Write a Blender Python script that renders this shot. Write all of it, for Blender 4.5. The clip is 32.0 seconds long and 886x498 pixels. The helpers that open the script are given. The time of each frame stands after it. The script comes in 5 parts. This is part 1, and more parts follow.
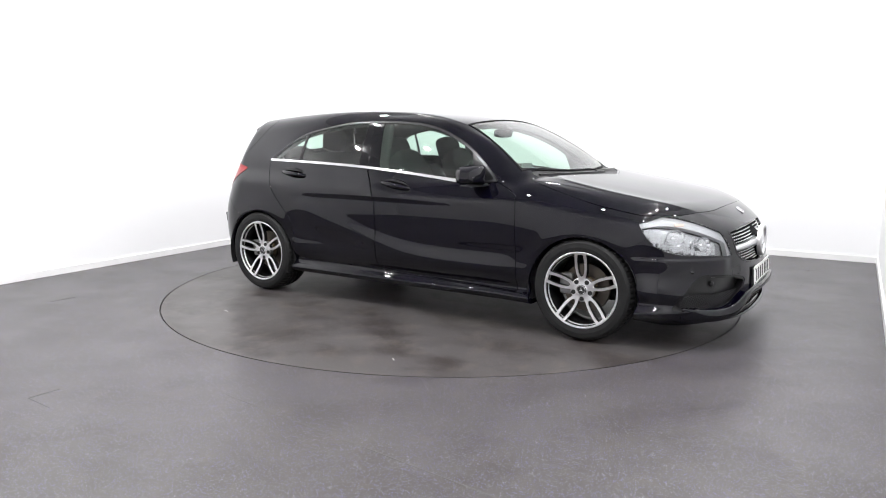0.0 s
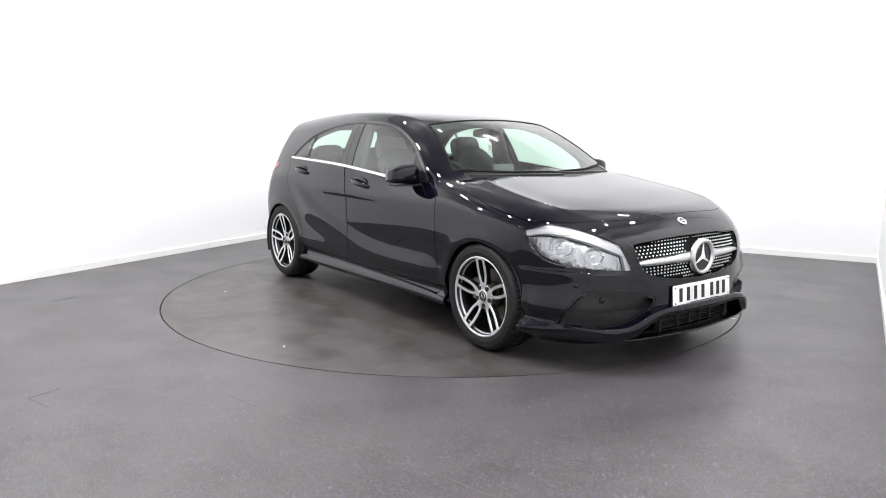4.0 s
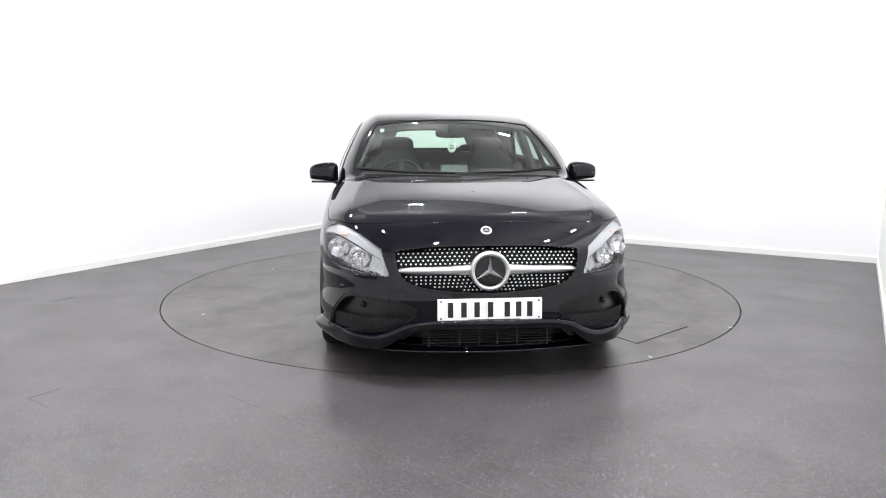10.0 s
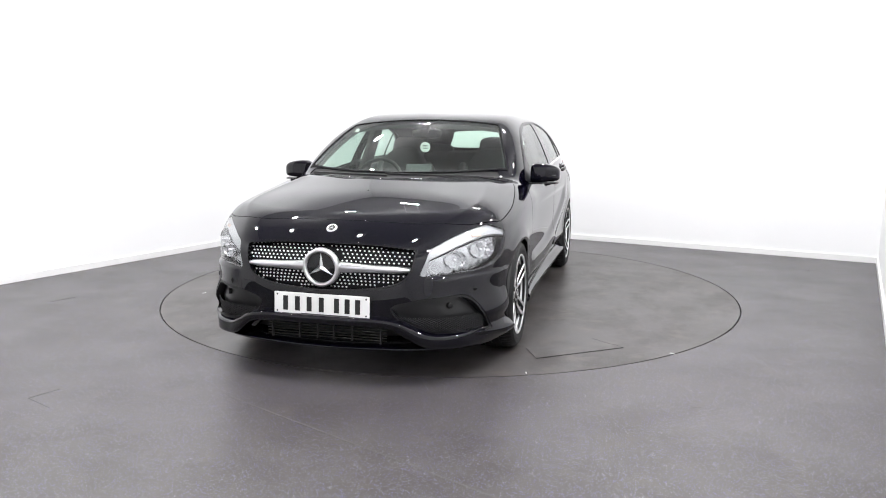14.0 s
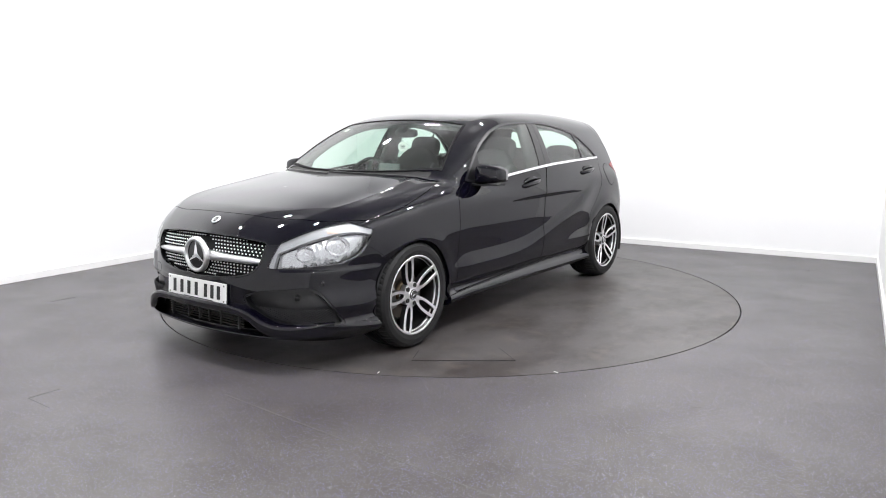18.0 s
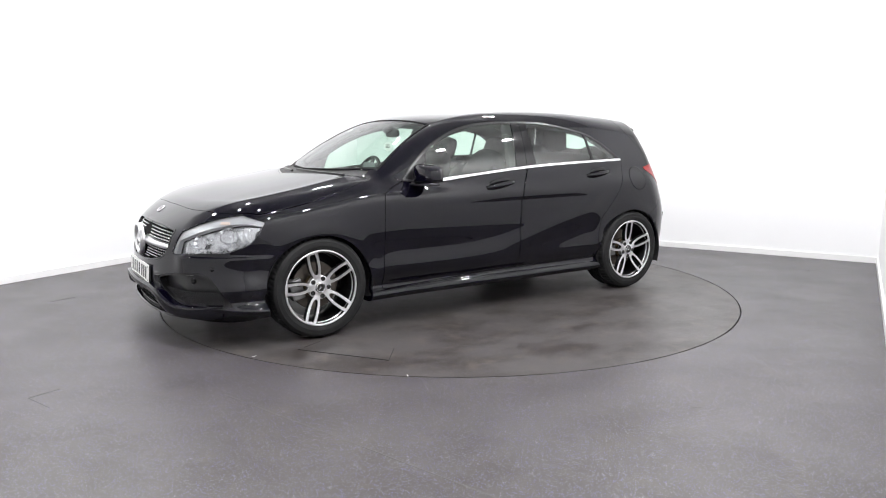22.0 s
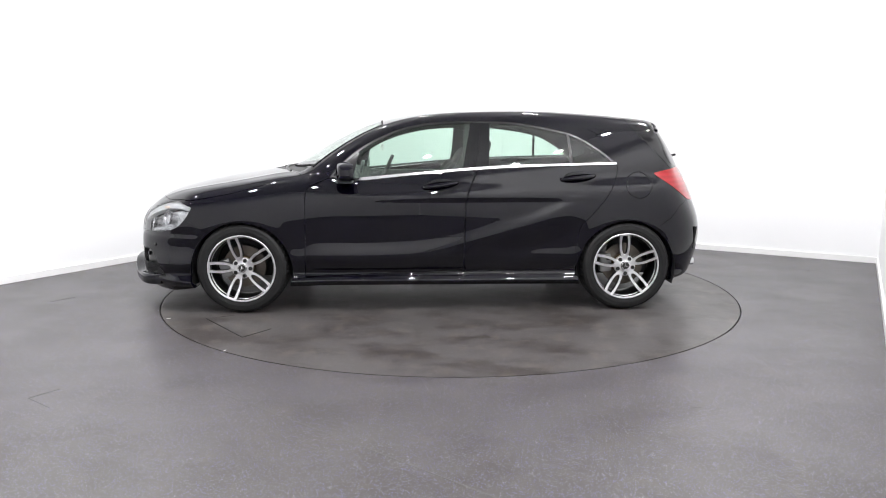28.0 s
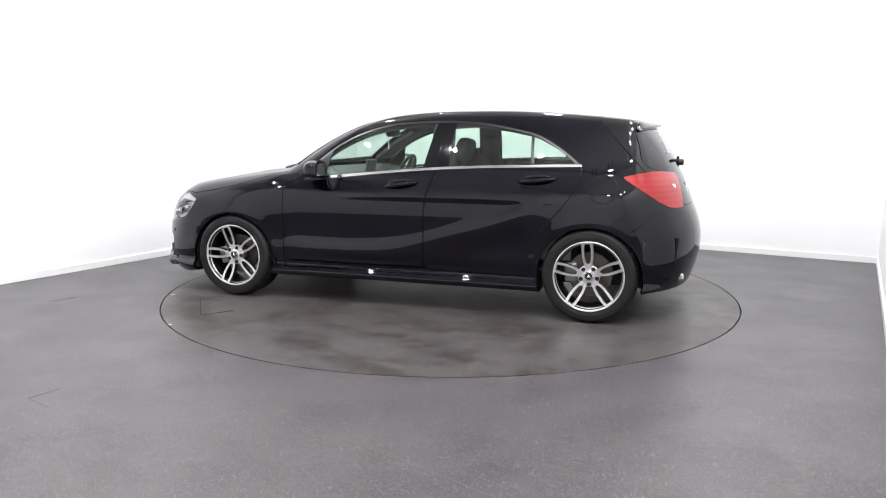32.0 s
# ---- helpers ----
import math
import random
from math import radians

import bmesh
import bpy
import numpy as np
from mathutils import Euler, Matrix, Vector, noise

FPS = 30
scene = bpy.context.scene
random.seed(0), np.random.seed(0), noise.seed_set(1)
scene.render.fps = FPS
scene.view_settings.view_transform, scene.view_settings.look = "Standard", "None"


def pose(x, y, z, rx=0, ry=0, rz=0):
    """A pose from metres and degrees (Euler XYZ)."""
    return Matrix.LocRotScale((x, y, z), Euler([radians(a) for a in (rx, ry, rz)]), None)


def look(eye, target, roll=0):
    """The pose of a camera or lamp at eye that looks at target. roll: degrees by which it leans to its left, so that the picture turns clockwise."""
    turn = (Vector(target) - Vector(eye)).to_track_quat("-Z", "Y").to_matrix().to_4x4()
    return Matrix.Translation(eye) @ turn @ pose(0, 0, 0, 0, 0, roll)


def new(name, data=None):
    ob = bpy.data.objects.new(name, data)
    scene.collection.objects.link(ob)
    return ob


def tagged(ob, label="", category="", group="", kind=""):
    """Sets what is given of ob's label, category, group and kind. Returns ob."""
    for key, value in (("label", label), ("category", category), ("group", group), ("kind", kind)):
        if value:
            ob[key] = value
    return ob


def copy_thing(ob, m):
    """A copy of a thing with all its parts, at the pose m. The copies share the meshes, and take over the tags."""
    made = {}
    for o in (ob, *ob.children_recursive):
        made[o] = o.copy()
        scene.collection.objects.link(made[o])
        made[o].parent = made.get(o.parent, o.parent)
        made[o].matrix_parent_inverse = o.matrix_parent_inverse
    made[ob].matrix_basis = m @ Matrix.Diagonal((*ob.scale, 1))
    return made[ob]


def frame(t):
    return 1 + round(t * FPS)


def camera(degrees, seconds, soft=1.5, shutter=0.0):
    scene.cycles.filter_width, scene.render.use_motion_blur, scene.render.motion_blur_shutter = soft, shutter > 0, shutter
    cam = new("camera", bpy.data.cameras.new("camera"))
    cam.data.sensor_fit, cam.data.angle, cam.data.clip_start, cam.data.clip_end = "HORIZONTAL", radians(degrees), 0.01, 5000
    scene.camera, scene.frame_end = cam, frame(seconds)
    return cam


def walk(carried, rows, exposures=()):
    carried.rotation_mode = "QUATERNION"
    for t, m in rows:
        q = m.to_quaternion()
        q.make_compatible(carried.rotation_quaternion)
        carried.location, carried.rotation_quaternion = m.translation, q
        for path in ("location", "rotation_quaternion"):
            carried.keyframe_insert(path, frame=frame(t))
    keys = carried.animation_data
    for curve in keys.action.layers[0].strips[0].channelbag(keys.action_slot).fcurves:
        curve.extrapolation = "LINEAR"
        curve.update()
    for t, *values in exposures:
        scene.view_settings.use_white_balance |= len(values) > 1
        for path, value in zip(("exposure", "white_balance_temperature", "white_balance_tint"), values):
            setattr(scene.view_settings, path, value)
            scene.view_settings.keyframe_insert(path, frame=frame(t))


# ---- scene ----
# ---------------------------------------------------------------- camera
SECONDS = 32.0
cam = camera(62.72, SECONDS, soft=1.0)
EYE = Vector((0.0, -5.84, 1.269))
AIM = EYE + Vector((-0.00902, 0.98681, -0.16149))
walk(cam, [(0.0, look(EYE, AIM, 0.08)), (SECONDS, look(EYE, AIM, 0.08))])

# ---------------------------------------------------------------- the room's plan
ROOM_TURN = -30.0                      # the room lies askew to the camera
U = Vector((math.cos(radians(30)), -math.sin(radians(30)), 0))
V = Vector((math.sin(radians(30)), math.cos(radians(30)), 0))
U0, U1, V0, V1, CEIL, RAIL = -3.24, 3.06, -5.35, 3.055, 4.0, 3.1


def room(u, v, z=0.0):
    return U * u + V * v + Vector((0, 0, z))


# ---------------------------------------------------------------- world and lights
world = bpy.data.worlds.new("world")
scene.world = world
world.use_nodes = True
world.node_tree.nodes["Background"].inputs[0].default_value = (0.05, 0.05, 0.055, 1)
world.node_tree.nodes["Background"].inputs[1].default_value = 0.2
scene.view_settings.exposure = -0.17
LAMP_PLACES = [(-2.3, -2.3), (-1.15, -2.35), (0.0, -2.35), (1.15, -2.35), (2.45, -4.2), (2.45, -3.2), (2.45, -2.15), (2.45, -1.2), (2.45, -0.35), (2.5, 0.6), (-2.4, -4.1)]
# added fill lights, out of view: troughs before the far walls, turned to them (u, v, heading)
ADDED_FILLS = [(-1.8, -1.2, 90), (-1.8, 0.5, 90), (-1.5, 1.6, 0), (0.2, 1.6, 0), (1.9, 1.6, 0)]
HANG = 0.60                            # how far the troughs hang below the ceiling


def area_lamp(name, size, watts, m):
    lamp = bpy.data.lights.new(name, "AREA")
    lamp.shape, lamp.size, lamp.size_y = "RECTANGLE", *size
    lamp.energy, lamp.color = watts, (0.995, 0.99, 0.99)
    new(name, lamp).matrix_world = m


for u, v in LAMP_PLACES:
    area_lamp("panel_light", (0.13, 0.05), 24 if u > 2.4 and v > -2.5 else 34, Matrix.Translation(room(u, v, RAIL - 0.075)) @ pose(0, 0, 0, 0, 0, ROOM_TURN + 90))
# added upward fill on the east row, to lighten the upper wall and ceiling
for u, v in LAMP_PLACES:
    if u > 2.4:
        area_lamp("added_uplight", (0.20, 0.05), 9, Matrix.Translation(room(u, v, RAIL + 0.012)) @ pose(0, 0, 0, 180, 0, ROOM_TURN + 90))
# added fill that brightens the far walls and the ceiling over them
for u, v, turn in ADDED_FILLS:
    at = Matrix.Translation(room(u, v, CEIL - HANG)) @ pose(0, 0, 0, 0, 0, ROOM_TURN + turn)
    area_lamp("added_wall_fill", (0.26, 0.08), 46, at @ pose(0, 0, 0, 30))
    area_lamp("added_uplight", (0.26, 0.08), 8, at @ pose(0, 0, 0.08, 180))
# ---------------------------------------------------------------- materials
def material(name, colour, rough=0.5, metal=0.0, **more):
    m = bpy.data.materials.new(name)
    m.use_nodes = True
    b = m.node_tree.nodes["Principled BSDF"]
    b.inputs["Base Color"].default_value = (*colour, 1)
    b.inputs["Roughness"].default_value = rough
    b.inputs["Metallic"].default_value = metal
    for key, value in more.items():
        b.inputs[key.replace("_", " ")].default_value = value
    return m


def node(m, kind, **settings):
    n = m.node_tree.nodes.new(kind)
    for key, value in settings.items():
        if key in n.inputs:
            n.inputs[key].default_value = value
    return n


def link(m, a, b):
    m.node_tree.links.new(a, b)


def coords(m, scale=(1, 1, 1)):
    c = m.node_tree.nodes.new("ShaderNodeTexCoord")
    k = m.node_tree.nodes.new("ShaderNodeMapping")
    k.inputs["Scale"].default_value = scale
    link(m, c.outputs["Object"], k.inputs["Vector"])
    return k.outputs["Vector"]


def noise_node(m, vec, scale, detail=4, rough=0.55):
    n = node(m, "ShaderNodeTexNoise", Scale=scale, Detail=detail, Roughness=rough)
    link(m, vec, n.inputs["Vector"])
    return n.outputs["Fac"]


def ramp(m, fac, stops):
    r = m.node_tree.nodes.new("ShaderNodeValToRGB")
    while len(r.color_ramp.elements) < len(stops):
        r.color_ramp.elements.new(0.5)
    for e, (at, c) in zip(r.color_ramp.elements, stops):
        e.position, e.color = at, (*c, 1) if len(c) == 3 else c
    link(m, fac, r.inputs["Fac"])
    return r.outputs["Color"]


def mix(m, fac, a, b, how="MIX"):
    n = m.node_tree.nodes.new("ShaderNodeMix")
    n.data_type, n.blend_type = "RGBA", how
    for sock, value in ((n.inputs["Factor"], fac), (n.inputs["A"], a), (n.inputs["B"], b)):
        if hasattr(value, "is_output"):
            link(m, value, sock)
        else:
            sock.default_value = value
    return n.outputs["Result"]


def bump(m, height, strength, distance):
    n = node(m, "ShaderNodeBump", Strength=strength, Distance=distance)
    link(m, height, n.inputs["Height"])
    link(m, n.outputs["Normal"], m.node_tree.nodes["Principled BSDF"].inputs["Normal"])


def bsdf(m):
    return m.node_tree.nodes["Principled BSDF"]


M = {}
M["paint"] = material("black_paint", (0.0011, 0.0009, 0.0036), 0.35, 0.0, Specular_IOR_Level=0.0, Coat_Weight=1.0, Coat_Roughness=0.012, Coat_IOR=1.48)
M["wall"] = material("white_wall", (0.88, 0.88, 0.89), 0.6)
wv = coords(M["wall"])
link(M["wall"], ramp(M["wall"], noise_node(M["wall"], wv, 0.8, 4), [(0.3, (0.815, 0.82, 0.83)), (0.7, (0.84, 0.842, 0.85))]), bsdf(M["wall"]).inputs["Base Color"])
bump(M["wall"], noise_node(M["wall"], wv, 180, 3), 0.08, 0.002)
def vinyl(name, dirt, tone=1.0, fleck=1.0, cast=(1.0, 0.995, 0.99)):
    """Grey safety vinyl: mottled, with pale and blue flecks, scuffs and dull patches."""
    m = material(name, (0.05, 0.05, 0.05), 0.3)
    v = coords(m)
    broad = noise_node(m, v, 0.7, 4, 0.55)
    base = ramp(m, broad, [(0.30, (0.070, 0.0635, 0.0585)), (0.52, (0.076, 0.0710, 0.0675)), (0.72, (0.082, 0.0780, 0.0760))])
    grain = noise_node(m, v, 420, 2, 0.5)
    base = mix(m, 0.35, base, ramp(m, grain, [(0.30, (0.042, 0.039, 0.037)), (0.70, (0.100, 0.094, 0.091))]))
    smear = noise_node(m, coords(m, (1.0, 1.5, 1.0)), 2.1, 6, 0.62)
    base = mix(m, ramp(m, smear, [(0.46, (0, 0, 0)), (0.60, (dirt, dirt, dirt))]), base, (0.028, 0.022, 0.017, 1))
    blot = noise_node(m, coords(m, (1.3, 1.0, 1.0)), 5.5, 5, 0.65)
    base = mix(m, ramp(m, blot, [(0.52, (0, 0, 0)), (0.68, (dirt * 0.8, dirt * 0.8, dirt * 0.8))]), base, (0.118, 0.104, 0.089, 1))
    scratch = noise_node(m, coords(m, (1.5, 26.0, 1.0)), 3.0, 4, 0.6)
    base = mix(m, ramp(m, scratch, [(0.66, (0, 0, 0)), (0.74, (dirt * 0.3, dirt * 0.3, dirt * 0.3))]), base, (0.075, 0.072, 0.07, 1))
    for scale, limit, low, colour in ((150, 0.24, 0.46, (0.24, 0.24, 0.27, 1)), (140, 0.24, 0.50, (0.16, 0.15, 0.36, 1)), (104, 0.16, 0.62, (0.46, 0.46, 0.54, 1))):
        cell = node(m, "ShaderNodeTexVoronoi", Scale=scale)
        link(m, v, cell.inputs["Vector"])
        near = ramp(m, cell.outputs["Distance"], [(limit, (1, 1, 1)), (limit + 0.06, (0, 0, 0))])
        pick = ramp(m, cell.outputs["Color"], [(low, (0, 0, 0)), (low + 0.04, (1, 1, 1))])
        both = mix(m, 1.0, near, pick, "MULTIPLY")
        both = mix(m, 1.0, both, (fleck, fleck, fleck, 1), "MULTIPLY")
        base = mix(m, both, base, colour)
    base = mix(m, 1.0, base, (tone * cast[0], tone * cast[1], tone * cast[2], 1), "MULTIPLY")
    link(m, base, bsdf(m).inputs["Base Color"])
    wear = noise_node(m, v, 1.7, 2, 0.5)
    link(m, ramp(m, wear, [(0.3, (0.35, 0.35, 0.35)), (0.7, (0.43, 0.43, 0.43))]), bsdf(m).inputs["Roughness"])
    bsdf(m).inputs["Specular IOR Level"].default_value = 0.42
    bump(m, grain, 0.10, 0.0012)
    return m


M["floor"] = vinyl("grey_vinyl", 0.38, 0.79, 1.0, (1.01, 0.99, 0.99))
M["deck"] = vinyl("worn_grey_vinyl", 0.85, 0.88, 0.30, (1.0, 0.985, 0.985))
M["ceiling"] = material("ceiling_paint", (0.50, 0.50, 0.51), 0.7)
M["grey_wall"] = material("grey_wall", (0.78, 0.78, 0.79), 0.6)
M["skirting"] = material("white_gloss", (0.8, 0.8, 0.8), 0.35)
M["tyre"] = material("tyre_rubber", (0.009, 0.009, 0.0095), 0.62, 0.0, Specular_IOR_Level=0.3)
M["alloy"] = material("machined_alloy", (0.82, 0.82, 0.83), 0.30, 1.0)
av = coords(M["alloy"])
link(M["alloy"], ramp(M["alloy"], noise_node(M["alloy"], av, 14, 3), [(0.35, (0.74, 0.74, 0.75)), (0.65, (0.87, 0.87, 0.88))]), bsdf(M["alloy"]).inputs["Base Color"])
M["dark"] = material("dark_plastic", (0.015, 0.015, 0.016), 0.55)
M["steel"] = material("steel_edge", (0.1, 0.1, 0.1), 0.4, 1.0)
M["lamp"] = material("lamp_glow", (1, 1, 1), 0.5, 0.0, Emission_Color=(1, 0.985, 0.97, 1), Emission_Strength=25.0)


M["chrome"] = material("chrome", (0.74, 0.74, 0.75), 0.14, 1.0)
M["dull_trim"] = material("dull_trim", (0.09, 0.09, 0.095), 0.35, 1.0)
M["gloss_black"] = material("gloss_black", (0.004, 0.004, 0.005), 0.06)
M["satin_black"] = material("satin_black", (0.008, 0.008, 0.009), 0.30, 0.0, Specular_IOR_Level=0.35)
M["red_lens"] = material("red_lens", (0.35, 0.006, 0.01), 0.3, 0.0, Coat_Weight=0.9, Coat_Roughness=0.02, Specular_IOR_Level=0.1)
rib = node(M["red_lens"], "ShaderNodeTexWave", Scale=9.0, Distortion=0.3)
rib.bands_direction = "Z"
link(M["red_lens"], coords(M["red_lens"]), rib.inputs["Vector"])
link(M["red_lens"], ramp(M["red_lens"], rib.outputs["Fac"], [(0.2, (0.24, 0.003, 0.006)), (0.8, (0.28, 0.004, 0.008))]), bsdf(M["red_lens"]).inputs["Base Color"])
M["red_inside"] = material("red_inside", (0.25, 0.01, 0.01), 0.3)
M["lens_white"] = material("pale_lens", (0.75, 0.72, 0.7), 0.15)
M["lamp_inside"] = material("lamp_inside", (0.52, 0.525, 0.535), 0.24, 0.85)
facet = node(M["lamp_inside"], "ShaderNodeTexVoronoi", Scale=42.0)
link(M["lamp_inside"], coords(M["lamp_inside"], (1.0, 1.0, 0.45)), facet.inputs["Vector"])
bump(M["lamp_inside"], facet.outputs["Distance"], 0.42, 0.011)
M["amber"] = material("amber_lens", (0.58, 0.46, 0.39), 0.25)
M["guide"] = material("light_guide", (0.38, 0.385, 0.395), 0.3, 0.35)
ribs = node(M["guide"], "ShaderNodeTexWave", Scale=34.0, Distortion=0.4)
ribs.bands_direction = "Y"
link(M["guide"], coords(M["guide"]), ribs.inputs["Vector"])
bump(M["guide"], ribs.outputs["Fac"], 0.12, 0.003)
M["facet"] = material("lamp_facets", (0.80, 0.80, 0.81), 0.17, 1.0)
M["fabric"] = material("dark_seat_cloth", (0.035, 0.035, 0.036), 0.9)
M["trim_grey"] = material("dark_interior_plastic", (0.05, 0.05, 0.051), 0.6)
M["white_plastic"] = material("white_plastic", (0.8, 0.8, 0.78), 0.4)
M["ink"] = material("black_ink", (0.01, 0.01, 0.01), 0.5)
M["disc"] = material("brake_disc", (0.13, 0.115, 0.10), 0.4, 1.0)
M["seal"] = material("rubber_seal", (0.010, 0.010, 0.011), 0.75, 0.0, Specular_IOR_Level=0.15)
M["caliper"] = material("caliper_grey", (0.30, 0.30, 0.30), 0.45, 0.6)
M["brass"] = material("rusty_hub", (0.10, 0.07, 0.04), 0.6, 0.4)
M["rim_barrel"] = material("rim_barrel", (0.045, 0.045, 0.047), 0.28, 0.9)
M["grille_black"] = material("grille_black", (0.006, 0.006, 0.007), 0.8, 0.0, Specular_IOR_Level=0.15)
M["stud"] = material("chrome_stud", (0.90, 0.90, 0.90), 0.4, 0.7)
M["satin_silver"] = material("satin_silver", (0.72, 0.72, 0.73), 0.28, 1.0)
M["slat_grey"] = material("slat_grey", (0.026, 0.025, 0.022), 0.5, 0.3)
M["mesh_grey"] = material("mesh_grey", (0.026, 0.026, 0.028), 0.4)
M["white_plate"] = material("white_plate", (0.85, 0.85, 0.84), 0.3)
M["badge_silver"] = material("badge_silver", (0.65, 0.65, 0.68), 0.3, 0.9)
M["mirror"] = material("mirror_glass", (0.9, 0.9, 0.9), 0.02, 1.0)
M["lining"] = material("headlining_cloth", (0.06, 0.06, 0.06), 0.95)
M["display_grey"] = material("display_back", (0.12, 0.12, 0.125), 0.35)
M["faint_cut"] = material("faint_cut", (0.04, 0.038, 0.037), 0.4)
M["seam"] = material("pale_seam", (0.098, 0.094, 0.092), 0.5)
M["leather"] = material("black_leather", (0.02, 0.02, 0.02), 0.45)
M["grey_alloy"] = material("tremolite_alloy", (0.05, 0.05, 0.052), 0.3, 0.9)


def clear_glass(name, tint, gloss_rough=0.0, base=0.08):
    """A thin pane: what lies behind it shows tinted, and it mirrors by its angle."""
    m = bpy.data.materials.new(name)
    m.use_nodes = True
    t = m.node_tree
    t.nodes.remove(t.nodes["Principled BSDF"])
    see = t.nodes.new("ShaderNodeBsdfTransparent")
    see.inputs[0].default_value = (*tint, 1)
    gloss = t.nodes.new("ShaderNodeBsdfGlossy")
    gloss.inputs["Roughness"].default_value = gloss_rough
    face = t.nodes.new("ShaderNodeLayerWeight")
    face.inputs["Blend"].default_value = 0.5
    steep = t.nodes.new("ShaderNodeMath")
    steep.operation, steep.inputs[1].default_value = "POWER", 5.0
    fres = t.nodes.new("ShaderNodeMath")
    fres.operation = "MULTIPLY_ADD"
    fres.inputs[1].default_value, fres.inputs[2].default_value = 1.0 - base, base
    t.links.new(face.outputs["Facing"], steep.inputs[0])
    t.links.new(steep.outputs[0], fres.inputs[0])
    both = t.nodes.new("ShaderNodeMixShader")
    t.links.new(fres.outputs[0], both.inputs[0])
    t.links.new(see.outputs[0], both.inputs[1])
    t.links.new(gloss.outputs[0], both.inputs[2])
    t.links.new(both.outputs[0], t.nodes["Material Output"].inputs[0])
    return m


M["glass"] = clear_glass("tinted_glass", (0.785, 0.925, 0.845), 0.0, 0.118)
M["lens"] = clear_glass("headlight_lens", (0.95, 0.96, 0.97), 0.0, 0.05)


# ---------------------------------------------------------------- mesh helpers
def mesh_object(name, data, mat, parent=None, label=""):
    ob = new(name, data)
    if mat is not None:
        data.materials.append(mat)
    if parent is not None:
        ob.parent = parent
    if label:
        ob["label"] = label
    return ob


def part(name, bm, mat, parent=None, label="", smooth=False):
    data = bpy.data.meshes.new(name)
    bm.to_mesh(data)
    bm.free()
    if smooth:
        data.polygons.foreach_set("use_smooth", [True] * len(data.polygons))
    return mesh_object(name, data, mat, parent, label)


def arrays(name, verts, faces, mat, parent=None, label="", smooth=True):
    data = bpy.data.meshes.new(name)
    data.from_pydata([tuple(v) for v in verts], [], [tuple(int(i) for i in f) for f in faces])
    data.update()
    if smooth:
        data.polygons.foreach_set("use_smooth", [True] * len(data.polygons))
    return mesh_object(name, data, mat, parent, label)


def box_bm(size, at=(0, 0, 0), bevel=0.0, turn=None, seg=2):
    bm = bmesh.new()
    bmesh.ops.create_cube(bm, size=1.0)
    bmesh.ops.scale(bm, vec=size, verts=bm.verts)
    if bevel:
        bmesh.ops.bevel(bm, geom=list(bm.edges), offset=bevel, segments=seg, profile=0.6, affect="EDGES")
    m = Matrix.Translation(at)
    if turn is not None:
        m = m @ turn
    bmesh.ops.transform(bm, matrix=m, verts=bm.verts)
    return bm


def lathe(profile, steps=64, closed=False, axis="y"):
    """A turned body: profile of (radius, along) about the local y axis."""
    bm = bmesh.new()
    rings = []
    for k in range(steps):
        a = 2 * math.pi * k / steps
        rings.append([bm.verts.new((r * math.cos(a), h, r * math.sin(a))) for r, h in profile])
    n = len(profile)
    for k in range(steps):
        p, q = rings[k], rings[(k + 1) % steps]
        for i in range(n if closed else n - 1):
            j = (i + 1) % n
            bm.faces.new((p[i], p[j], q[j], q[i]))
    bmesh.ops.recalc_face_normals(bm, faces=bm.faces)
    return bm


def prism(outline, z0, z1):
    """A straight-sided block over an outline in x and y."""
    bm = bmesh.new()
    low = [bm.verts.new((x, y, z0)) for x, y in outline]
    top = [bm.verts.new((x, y, z1)) for x, y in outline]
    bm.faces.new(low[::-1])
    bm.faces.new(top)
    n = len(outline)
    for i in range(n):
        bm.faces.new((low[i], low[(i + 1) % n], top[(i + 1) % n], top[i]))
    bmesh.ops.recalc_face_normals(bm, faces=bm.faces)
    return bm
# ---------------------------------------------------------------- the room
RING = 2.2215


def slab(name, u0, u1, v0, v1, z0, z1, mat, label, category):
    outline = [room(u, v) for u, v in ((u0, v0), (u1, v0), (u1, v1), (u0, v1))]
    ob = part(name, prism([(q.x, q.y) for q in outline], z0, z1), mat)
    return tagged(ob, label, category, kind="structure")


slab("wall_west", U0 - 0.15, U0, V0, V1 + 0.15, -0.05, CEIL, M["wall"], "plain white painted studio wall", "wall")
slab("wall_north", U0, U1 + 0.2, V1, V1 + 0.15, -0.05, CEIL, M["wall"], "plain white painted wall behind the car", "wall")


def east(v):
    return 3.03 + 0.018 * (V1 - v)


def east_block(name, d0, d1, z0, z1, mat, label, category):
    """Along the east wall, which stands a little askew."""
    q = [room(east(v) + d, v) for v, d in ((V0, d0), (V0, d1), (V1, d1), (V1, d0))]
    return tagged(part(name, prism([(c.x, c.y) for c in q], z0, z1), mat), label, category, kind="structure")


east_block("wall_east", 0.0, 0.2, -0.05, CEIL, M["wall"], "plain white painted wall at the room's edge", "wall")
slab("wall_south", U0 - 0.15, U1 + 0.4, V0 - 0.15, V0, -0.05, CEIL, M["grey_wall"], "plain pale painted wall behind the camera", "wall")
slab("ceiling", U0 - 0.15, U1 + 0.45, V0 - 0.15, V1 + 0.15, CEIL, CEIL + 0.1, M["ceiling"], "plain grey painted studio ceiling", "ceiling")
slab("baseboard_west", U0, U0 + 0.016, V0, V1, 0.0, 0.058, M["skirting"], "low white skirting board", "baseboard")
